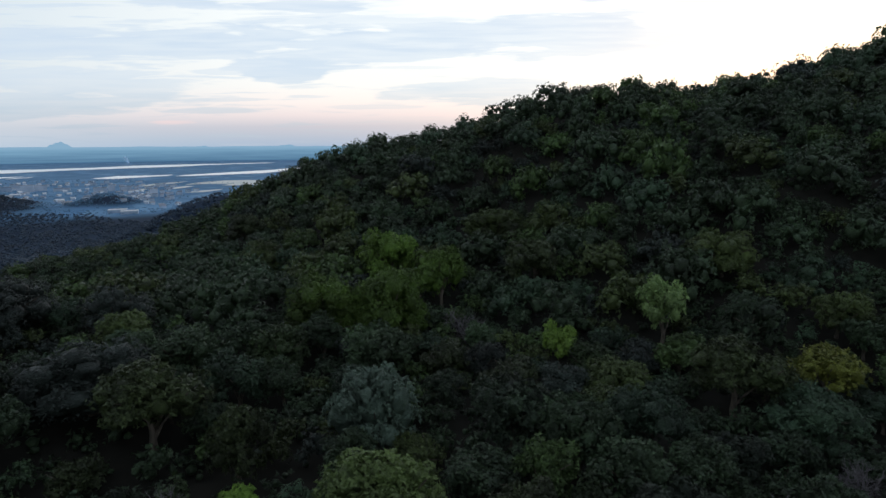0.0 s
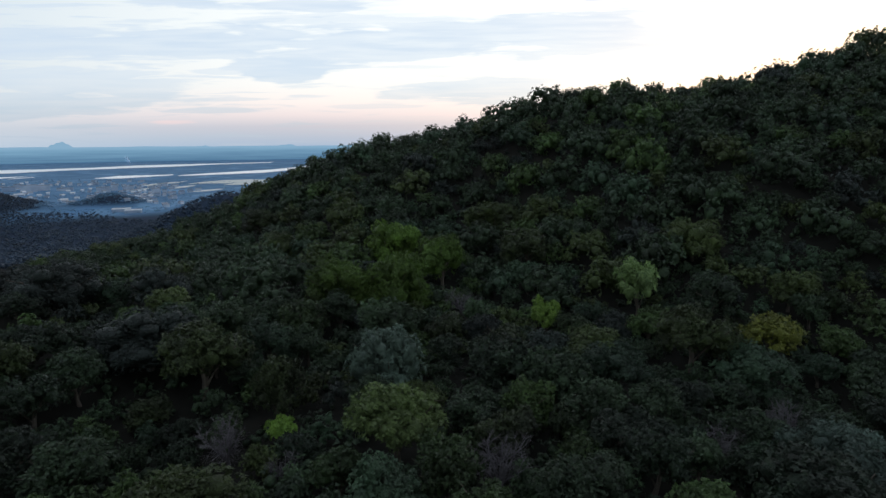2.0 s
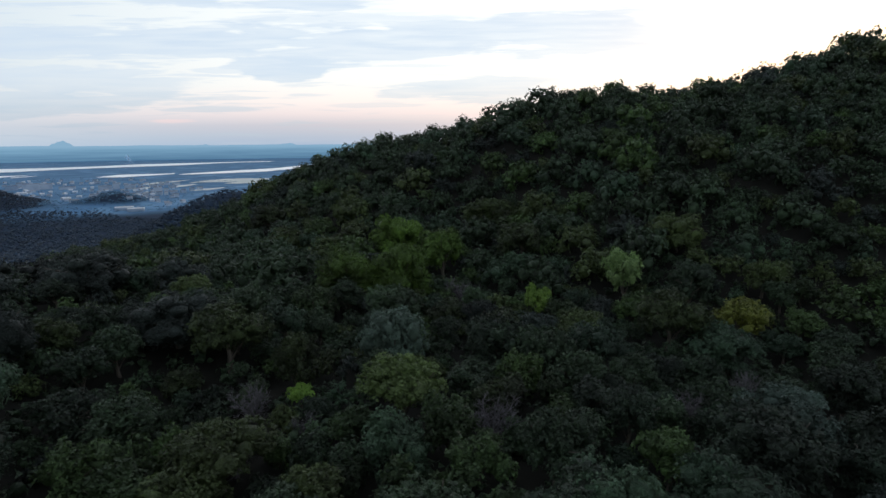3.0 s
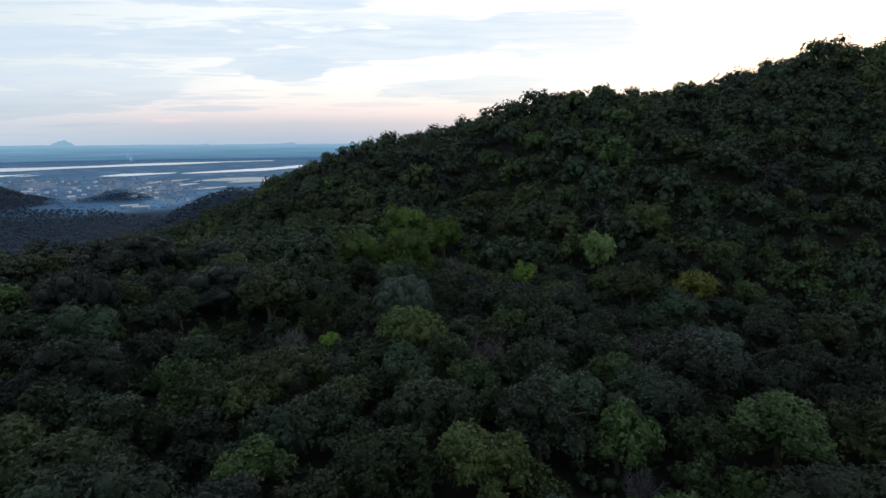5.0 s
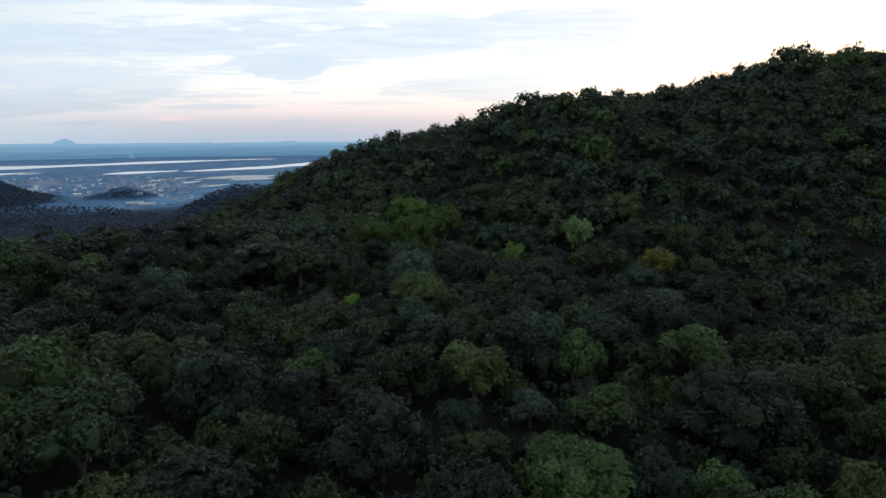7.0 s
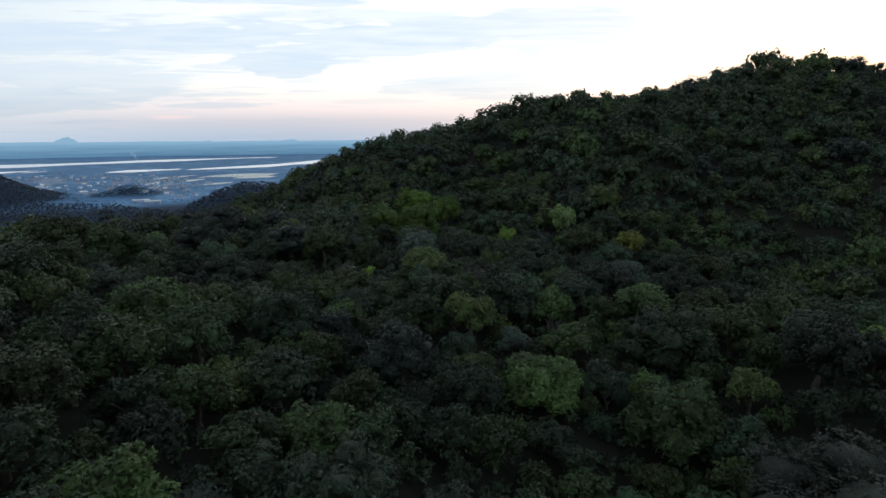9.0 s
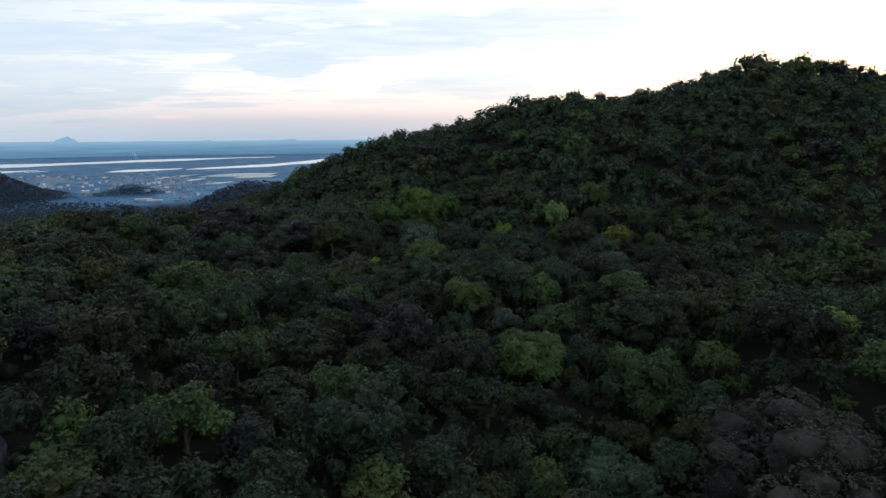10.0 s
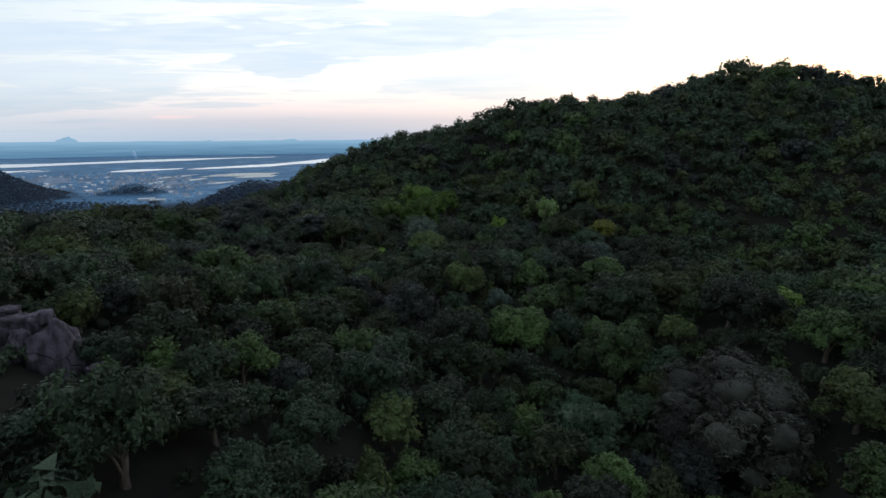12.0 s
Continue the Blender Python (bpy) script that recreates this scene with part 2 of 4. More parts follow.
def ground_material():
    """Leaf litter and scrub near, patchwork of haze-tinted woods and fields on the plain."""
    m, t = material("ground_cover")
    pos = wire(t, "ShaderNodeNewGeometry").outputs["Position"]
    ax = wire(t, "ShaderNodeSeparateXYZ", _0=pos).outputs
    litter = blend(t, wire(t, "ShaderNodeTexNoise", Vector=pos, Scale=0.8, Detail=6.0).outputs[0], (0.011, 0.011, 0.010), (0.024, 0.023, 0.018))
    flat = wire(t, "ShaderNodeVectorMath", operation="MULTIPLY", _0=pos, _1=(1, 1.0, 0)).outputs[0]
    wood = wire(t, "ShaderNodeTexNoise", Vector=flat, Scale=0.011, Detail=7.0, Roughness=0.62).outputs[0]
    plot = wire(t, "ShaderNodeTexVoronoi", Vector=wire(t, "ShaderNodeVectorMath", operation="MULTIPLY", _0=pos, _1=(0.6, 1.0, 0)).outputs[0], Scale=0.008)
    tone = wire(t, "ShaderNodeSeparateColor", _0=plot.outputs["Color"]).outputs[0]
    # distance haze painted into the plain as blue base colours
    hazed_open_land = blend(t, tone, (0.11, 0.235, 0.40), (0.19, 0.35, 0.52))
    land = blend(t, span(t, wood, 0.45, 0.62), (0.10, 0.21, 0.34), hazed_open_land)
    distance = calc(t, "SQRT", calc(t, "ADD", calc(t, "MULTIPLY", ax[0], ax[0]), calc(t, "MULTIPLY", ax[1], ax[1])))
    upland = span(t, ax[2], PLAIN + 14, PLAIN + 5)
    # farther floor turns haze blue with distance, painted into the colour
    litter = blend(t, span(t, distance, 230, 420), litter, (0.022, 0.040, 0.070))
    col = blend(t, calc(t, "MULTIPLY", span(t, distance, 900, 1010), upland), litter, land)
    p = wire(t, "ShaderNodeBsdfPrincipled", Base__Color=col, Roughness=0.95)
    p.inputs["Specular IOR Level"].default_value = 0.1
    finish(t, p.outputs[0])
    return m


def water_material():
    m, t = material("river_water")
    pos = wire(t, "ShaderNodeNewGeometry").outputs["Position"]
    n = wire(t, "ShaderNodeTexNoise", Vector=pos, Scale=0.02, Detail=3.0).outputs[0]
    p = wire(t, "ShaderNodeBsdfPrincipled", Base__Color=(0.95, 0.96, 0.97, 1), Metallic=0.7, Roughness=calc(t, "ADD", 0.30, calc(t, "MULTIPLY", n, 0.1)))
    p.inputs["IOR"].default_value = 1.33
    finish(t, p.outputs[0])
    return m


def haze_material():
    """Self-lit distant land: evening haze painted into the emission, paler towards the horizon."""
    m, t = material("self_lit_distant_haze")
    pos = wire(t, "ShaderNodeNewGeometry").outputs["Position"]
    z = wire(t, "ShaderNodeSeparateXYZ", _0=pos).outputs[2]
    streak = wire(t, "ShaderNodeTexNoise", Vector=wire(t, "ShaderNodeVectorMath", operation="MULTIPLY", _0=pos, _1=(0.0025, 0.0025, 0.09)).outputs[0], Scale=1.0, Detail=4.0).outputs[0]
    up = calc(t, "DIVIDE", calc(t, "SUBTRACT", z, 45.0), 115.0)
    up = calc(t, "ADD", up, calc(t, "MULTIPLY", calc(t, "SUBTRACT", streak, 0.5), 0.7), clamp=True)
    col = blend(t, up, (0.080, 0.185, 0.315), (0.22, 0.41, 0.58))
    # haze painted palest along the crest
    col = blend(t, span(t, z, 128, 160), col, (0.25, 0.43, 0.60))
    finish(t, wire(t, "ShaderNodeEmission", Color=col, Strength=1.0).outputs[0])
    return m


HAZE = haze_material()
GROUND, WATER = ground_material(), water_material()

# ---- ground ----
# low knolls and hollows of the near valley: x, y, height, radius
VALLEY = [
    (34, -34, -6, 13), (15, 107, -5.5, 17), (128, 141, 3, 20), (101, 148, -2.5, 16),
    (-70, -75, 5.6, 38), (-70, -30, 4.2, 38), (-70, 15, 5.1, 38), (-70, 60, 8, 38),
    (-25, -75, 8.4, 38), (-25, -30, 2.9, 38), (-25, 15, -1.7, 38), (-25, 60, 3.8, 38),
    (20, -75, -12.5, 38), (20, -30, -6, 38), (20, 15, 6.7, 38), (20, 60, -1, 38),
    (65, -75, 6, 38), (65, -30, 10.1, 38), (65, 15, -6.2, 38), (65, 60, -2.6, 38),
]
# the wooded hill, its spurs and the hills beyond
HILLS = [
    (126, 150, 38.2, 62), (60, 155, 17.3, 62), (0, 165, 22.2, 62), (-50, 205, 16.4, 62),
    (205, 125, 19.9, 62), (110, 70, 14.3, 62), (200, 30, 18.3, 62), (60, 100, 10.3, 45),
    (-30, 110, -0.2, 45), (-110, 120, -23, 45), (-195, 510, 41.2, 75), (-190, 650, 23.9, 90),
    (-130, 400, 14.2, 90), (-20, 310, 18.6, 90), (110, 250, 30.5, 62), (-120, -60, 17.9, 100),
    (42, 152, 6.5, 26), (75, 128, -3.2, 32), (160, 118, 9.5, 38), (-65, 265, -12.2, 50),
    (-850, 800, 121, 138), (-560, 950, 22, 52),
]


def height(x, y):
    """Height of the bare ground, for numbers or arrays."""
    x, y = np.asarray(x, float), np.asarray(y, float)
    s = -0.5 * x + 0.86 * y
    r = np.hypot(x, y)
    z = PLAIN + 75 / (1 + np.exp(np.clip((s - 380) / 110, -40, 40))) / (1 + np.exp(np.clip((r - 950) / 90, -40, 40)))
    for cx, cy, h, rad in VALLEY + HILLS:
        z = z + h * np.exp(-((x - cx) ** 2 + (y - cy) ** 2) / rad ** 2)
    z = z + (0.5 * np.sin(x * 0.21 + 1.3) * np.sin(y * 0.17) + 0.3 * np.sin(x * 0.43 + y * 0.31)) * np.clip((700 - r) / 300, 0, 1)
    return z - 0.8 * np.clip((120 - y) / 80, 0, 1) * np.clip((600 - r) / 200, 0, 1)


def steepness(x, y):
    return float(math.hypot(height(x + 2, y) - height(x - 2, y), height(x, y + 2) - height(x, y - 2))) / 4


def mesh_of(name, verts, faces, mats, index=None, smooth=False):
    """A mesh from numpy arrays of triangles or quads."""
    me = bpy.data.meshes.new(name)
    verts, faces = np.asarray(verts, np.float32), np.asarray(faces, np.int32)
    n = faces.shape[1]
    me.vertices.add(len(verts))
    me.vertices.foreach_set("co", verts.ravel())
    me.loops.add(faces.size)
    me.loops.foreach_set("vertex_index", faces.ravel())
    me.polygons.add(len(faces))
    me.polygons.foreach_set("loop_start", np.arange(0, faces.size, n, dtype=np.int32))
    for m in mats:
        me.materials.append(m)
    if index is not None:
        me.polygons.foreach_set("material_index", np.asarray(index, np.int32))
    if smooth:
        me.polygons.foreach_set("use_smooth", np.ones(len(faces), bool))
    me.update(calc_edges=True)
    return me


def steps(near, fine, far, grow=1.16):
    out, d, s = list(np.arange(0, near + 0.1, fine)), near, fine
    while d < far:
        s *= grow
        d += s
        out.append(d)
    return np.array(out)


arm = steps(260, 4.0, 6200, 1.07)
gx = np.concatenate([-arm[:0:-1], arm])
gy = np.concatenate([-steps(260, 5.0, 6200, 1.25)[:0:-1], steps(320, 4.0, 6200, 1.035)])
mx, my = np.meshgrid(gx, gy)
gv = np.stack([mx, my, height(mx, my)], -1).reshape(-1, 3)
w = len(gx)
i = (np.arange(len(gy) - 1)[:, None] * w + np.arange(w - 1)[None]).ravel()
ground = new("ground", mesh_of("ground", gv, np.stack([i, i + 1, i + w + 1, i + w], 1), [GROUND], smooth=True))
tagged(ground, "wooded valley floor and hills running out to a hazy plain", "ground", kind="structure")


def ribbon(name, line, label, category, mat, lift=0.4, ragged=9.0):
    """A flat winding band lying on the plain: points (x, y, breadth along y)."""
    r2 = np.random.default_rng(len(line) + int(abs(line[0][0])))
    pts = np.array(line, float)
    u = np.linspace(0, len(pts) - 1, 24 * (len(pts) - 1) + 1)
    p = np.stack([np.interp(u, np.arange(len(pts)), pts[:, k]) for k in range(3)], 1)
    wob = np.convolve(r2.normal(0, ragged, len(u) + 4), np.ones(5) / 5, "valid")
    wob2 = np.convolve(r2.normal(0, ragged, len(u) + 4), np.ones(5) / 5, "valid")
    v = np.concatenate([np.c_[p[:, 0], p[:, 1] + p[:, 2] / 2 + wob], np.c_[p[:, 0], p[:, 1] - p[:, 2] / 2 + wob2]])
    k = np.arange(len(u) - 1)
    z = np.full(len(v), PLAIN + lift)
    ob = new(name, mesh_of(name, np.c_[v, z], np.stack([k, k + len(u), k + 1 + len(u), k + 1], 1), [mat]))
    return tagged(ob, label, category, kind="structure")


ribbon("water", [(-3400, 2150, 300), (-2167, 2342, 420), (-1882, 2428, 500), (-1735, 2571, 600), (-1672, 2816, 620), (-1527, 2980, 540), (-1330, 3158, 430),
                 (-1267, 3287, 229), (-1162, 3421, 181), (-1011, 3503, 142)], "broad pale river crossing the plain", "river", WATER)
ribbon("water", [(-1145, 1941, 146), (-1105, 1936, 201), (-1041, 1946, 203), (-983, 2030, 120), (-961, 2028, 40)], "pale side channel of the river", "river", WATER)
ribbon("water", [(-922, 2023, 80), (-878, 2076, 170), (-836, 2133, 220), (-777, 2213, 290), (-713, 2300, 350), (-659, 2451, 560), (-614, 2692, 660), (-481, 2892, 760)],
       "pale bend of the river behind the wooded hill", "river", WATER)
ribbon("water", [(-1597, 1861, 167), (-1487, 1912, 213), (-1476, 1944, 146)], "pale pond beside the town", "pond", WATER, ragged=4)
ribbon("water", [(-1440, 1906, 35), (-1420, 1905, 123), (-1405, 1939, 36)], "small pale pond beside the town", "pond", WATER, ragged=3)
for line in ([(-795, 1523, 68), (-771, 1554, 94), (-743, 1635, 65)], [(-687, 1581, 73), (-644, 1637, 105), (-579, 1644, 119), (-500, 1662, 81)],
             [(-672, 1411, 39), (-651, 1428, 80), (-637, 1446, 41)], [(-566, 1282, 32), (-527, 1319, 51), (-516, 1343, 26)],
             [(-740, 1354, 45), (-707, 1360, 45)], [(-569, 1524, 45), (-528, 1542, 70), (-470, 1560, 47)]):
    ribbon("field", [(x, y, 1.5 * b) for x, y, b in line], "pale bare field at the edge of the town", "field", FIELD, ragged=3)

# ---- trees ----
ICO = []
for level in (1, 2, 3):
    ball = bmesh.new()
    bmesh.ops.create_icosphere(ball, subdivisions=level, radius=1)
    ICO.append((np.array([v.co[:] for v in ball.verts]), np.array([[v.index for v in f.verts] for f in ball.faces])))
    ball.free()


def unit(v):
    return v / (np.linalg.norm(v, axis=-1, keepdims=True) + 1e-9)


def crown(rng, lobes, tufts, per_tuft, leaf, squash=0.75, droop=0.0, wide=0.5, spread=0.68, heart=0.82, puff=0.085, fine=1, clumps=13, sunk=0.76):
    """Leaf mass of a crown of radius 1: lobes swell into clumps like a cauliflower, and loose leaves stand out of them.
    Returns vertices, triangles and 0 for each."""
    az = np.arange(lobes) * 2.4 + rng.uniform(-0.5, 0.5, lobes)
    el = np.arcsin(rng.uniform(-0.68, 0.98, lobes))
    rad = spread * rng.uniform(0.74, 1.10, lobes)
    c = np.stack([np.cos(az) * np.cos(el) * rad, np.sin(az) * np.cos(el) * rad, np.sin(el) * rad * squash + 0.36], 1)
    c = np.concatenate([c, [[0, 0, 0.30 + 0.2 * squash]]])
    r = np.concatenate([rng.uniform(0.22, 0.42, lobes), [0.56]])
    hv, hf = ICO[fine]
    cv, cf, mids, off = [], [], [], 0
    for k, (cc, rr) in enumerate(zip(c, r)):
        peaks = unit(rng.normal(size=(clumps, 3)))
        top = np.max(hv @ peaks.T, axis=1)
        bump = 0.62 + 0.38 * np.clip((top - 0.5) / 0.5, 0, 1) + 0.10 * rng.normal(size=len(hv))
        hang = np.where(hv[:, 2:] < 0, 1 + 0.6 * droop, 1.0)
        v = hv * bump[:, None] * rr * heart * [1, 1, 0.85] * np.concatenate([np.ones((len(hv), 2)), hang], 1) + cc
        mid = v[hf].mean(1)
        hidden = mid[:, 2] < -0.36
        for q, (c2, r2) in enumerate(zip(c, r)):
            if q != k:
                hidden |= np.linalg.norm((mid - c2) / [1, 1, 0.85], axis=1) < r2 * heart * 0.70
        cv.append(v)
        mids.append(np.tile(cc, (len(v), 1)))
        cf.append(hf[~hidden] + off)
        off += len(v)
    cv, cf = np.concatenate(cv), np.concatenate(cf)
    # leaves grow out of the clumps, in tufts, more on top and outside
    a, b, d = (cv[cf[:, q]] for q in range(3))
    nrm = np.cross(b - a, d - a)
    area = np.linalg.norm(nrm, axis=1)
    nrm = unit(nrm)
    want = area * np.clip(0.65 + nrm[:, 2], 0.12, 1.3)
    ids = rng.choice(len(cf), tufts, p=want / want.sum())
    w = rng.dirichlet((1, 1, 1), tufts)
    rise = puff * rng.uniform(0.1, 1.1, tufts)[:, None]
    knot = a[ids] * w[:, :1] + b[ids] * w[:, 1:2] + d[ids] * w[:, 2:] + (nrm[ids] * 0.8 + [0, 0, 0.3]) * rise
    n = tufts * per_tuft
    out = np.repeat(nrm[ids], per_tuft, 0)
    bulge = unit(rng.normal(size=(n, 3)) * 0.75 + out * 0.75 + [0, 0, 0.3])
    base = np.repeat(knot, per_tuft, 0) + bulge * puff * rng.uniform(0.65, 1.1, n)[:, None]
    size = leaf * rng.uniform(0.6, 1.3, n)[:, None]
    face = unit(bulge * 1.0 + [0, 0, 0.25] + rng.normal(size=(n, 3)) * 0.28)
    t = unit(np.cross(face, rng.normal(size=(n, 3))) + bulge * 0.3 - np.array([0, 0, 0.1 + droop]))
    side = unit(np.cross(t, face))
    v = np.stack([base + side * size * wide * 0.5, base - side * size * wide * 0.5, base + t * size], 1).reshape(-1, 3)
    mids = np.concatenate(mids)
    cv = mids + (cv - mids) * sunk
    used, back = np.unique(cf, return_inverse=True)
    cv, cf = cv[used], back.reshape(cf.shape)
    f = np.concatenate([cf, np.arange(n * 3).reshape(-1, 3) + len(cv)])
    return np.concatenate([cv, v]), f, np.zeros(len(f), int)


def tube(path, radii, sides=7):
    """A tapered round limb along points."""
    path = np.asarray(path, float)
    d = unit(np.gradient(path, axis=0))
    a = unit(np.cross(d, [0.31, 0.87, 0.39]))
    b = np.cross(d, a)
    ang = np.arange(sides) / sides * 2 * math.pi
    v = (path[:, None] + (a[:, None] * np.cos(ang)[None, :, None] + b[:, None] * np.sin(ang)[None, :, None]) * np.asarray(radii)[:, None, None]).reshape(-1, 3)
    k = (np.arange(len(path) - 1)[:, None] * sides + np.arange(sides)[None]).ravel()
    nxt = (np.arange(len(path) - 1)[:, None] * sides + (np.arange(sides)[None] + 1) % sides).ravel()
    f = np.concatenate([np.stack([k, nxt, nxt + sides], 1), np.stack([k, nxt + sides, k + sides], 1)])
    return v, f


def join(pieces):
    vs, fs, off = [], [], 0
    for v, f in pieces:
        vs.append(v)
        fs.append(f + off)
        off += len(v)
    return np.concatenate(vs), np.concatenate(fs)


def trunk_pieces(rng, h, r):
    """Trunk and limbs that reach into a crown of radius r whose middle is at height h."""
    lean = rng.normal(0, 0.25, 2)
    z = np.linspace(-0.8, h, 7)
    path = np.stack([lean[0] * (z / h) ** 2, lean[1] * (z / h) ** 2, z], 1) + rng.normal(0, 0.05, (7, 3)) * [1, 1, 0]
    out = [tube(path, np.linspace(0.30, 0.13, 7) * (0.6 + 0.1 * r) * np.array([1.5, 1.15, 1, 1, 1, 1, 1]), 8)]
    for k in range(6):
        a, s = k * 1.05 + rng.uniform(-0.3, 0.3), rng.uniform(0.10, 0.32)
        p0 = path[2 + k % 4]
        reach = r * rng.uniform(0.55, 0.85)
        g = np.linspace(0, 1, 5)
        limb = np.stack([p0[0] + math.cos(a) * reach * g, p0[1] + math.sin(a) * reach * g, p0[2] + (h + r * s - p0[2]) * g ** 0.8], 1)
        out.append(tube(limb, np.linspace(0.11, 0.03, 5) * (0.6 + 0.1 * r), 5))
    return join(out)


SPECIES = {
    # fullness, leaf size, squash, droop, leaf width, stem height, label
    "deep": (1.0, 1.0, 0.80, 0.10, 0.75, 0.92, "dark green broadleaf tree with a dense domed crown"),
    "olive": (0.95, 1.0, 0.74, 0.05, 0.80, 0.92, "olive green broadleaf tree with a tufted rounded crown"),
    "green": (1.0, 1.0, 0.68, 0.00, 0.85, 0.90, "fresh green broadleaf tree with a wide lumpy crown"),
    "grey": (1.1, 1.0, 0.85, 0.35, 0.55, 0.92, "grey-green tree with a fine-leaved drooping crown"),
    "dull": (0.9, 0.95, 0.80, 0.15, 0.60, 0.92, "dull grey-green tree with a thin dusky crown"),
    "bright": (1.0, 1.0, 0.68, 0.00, 0.85, 0.92, "bright green broadleaf tree with a wide tufted crown"),
    "lime": (0.7, 1.15, 0.70, 0.10, 0.80, 1.0, "pale lime green tree with a loose open crown"),
    "yellow": (0.8, 1.1, 0.55, 0.05, 0.80, 1.15, "yellow-green tree with a flat spreading crown"),
    "ash": (1.9, 0.72, 0.92, 0.30, 0.60, 0.92, "ashen grey-green tree with a huge fine-leaved domed crown"),
    "silver": (1.1, 1.1, 0.90, 0.60, 0.55, 0.95, "silvery grey-green tree with hanging leaf tufts"),
}
# crown sizes: up to radius, lobes, tufts, leaf length, tuft size
SIZES = [(2.7, 9, 300, 0.118, 0.120), (3.8, 13, 450, 0.090, 0.094), (5.2, 17, 660, 0.072, 0.075), (99, 28, 1450, 0.050, 0.050)]


def size_of(r):
    return next(k for k, row in enumerate(SIZES) if r < row[0])


MODELS, REACH = {}, {}


def tree_model(species, seed, size):
    """A tree of crown radius 1: an Empty at its foot with trunk and crown."""
    full, fine, squash, droop, wide, stem, label = SPECIES[species]
    _, lobes, tufts, leaf, puff = SIZES[size]
    rng = np.random.default_rng(seed)
    stem *= 0.72 if size == 3 else 1.0
    root = new("tree")
    v, f, kind = crown(rng, lobes, int(tufts * full), 7, leaf * fine, squash, droop, wide, puff=puff)
    top = new("crown", mesh_of("crown", v + [0, 0, stem - 0.45], f, [LEAF[species]], smooth=True))
    tv, tf = trunk_pieces(rng, stem * 4.0, 4.0)
    foot = new("trunk", mesh_of("trunk", tv / 4.0, tf, [BARK], smooth=True))
    top.parent, foot.parent = root, root
    return tagged(root, label, "tree", "trees of the valley wood")


def plant(species, variant, x, y, r, tall=1.0, top=None):
    """A tree of that crown radius; top: the height that its crown reaches, where known."""
    rng = np.random.default_rng(int(abs(x * 131 + y * 17)) + 3)
    key = (species, variant, size_of(r))
    fresh = key not in MODELS
    if fresh:
        MODELS[key] = tree_model(species, 11 + 7 * variant + 100 * list(SPECIES).index(species), key[2])
        REACH[key] = max(c.co.z for c in MODELS[key].children[0].data.vertices)
    foot = float(height(x, y)) - 0.1
    up = r * tall * rng.uniform(0.88, 1.16) * min(1.0, 5.2 / r)
    if top:
        up = min(max((top - foot) / REACH[key], 0.7 * r), 1.6 * r)
    m = Matrix.LocRotScale((x, y, foot), Euler((rng.normal(0, 0.04), rng.normal(0, 0.04), rng.uniform(0, 6.28))), (r, r * rng.uniform(0.88, 1.12), up))
    ob = MODELS[key] if fresh else copy_thing(MODELS[key], Matrix())
    ob.matrix_basis = m
    return ob


# where the tops of some trees reach: x, y, z
TOPS = [
    (31.8, 61, 144.2), (-3.6, 38.5, 141.4), (42.8, 46.2, 139.7), (-1.9, 26.8, 140.4), (-14.3, 34.5, 140), (-16, 16.8, 138.8), (33, 22, 138.5),
    (29.8, 4.2, 139), (29.4, -5.6, 139), (23.6, -19.7, 135.4), (11.6, -13.9, 135.8), (9.6, -3.8, 135.8), (53.3, -10.1, 136.3), (4.4, 0.1, 139.3),
    (45, 72.2, 148.2), (17.3, 57, 139.4), (-30.8, -16, 145.6), (-28, -37.3, 147), (-15.3, -34.1, 139.8), (-31, 43, 143), (33.6, -33.4, 135.8),
    (-51, 58, 145), (-60.7, 16.5, 148), (-44, 29, 145.3), (-13.5, 67.5, 143.8), (-4.7, 68.5, 144.4), (3.2, 77.8, 145), (-6.5, 92.2, 146), (14.5, 103, 148),
    (18.9, 81, 145.4), (-22, -52, 138.5), (-25, -63.5, 134.5),
]


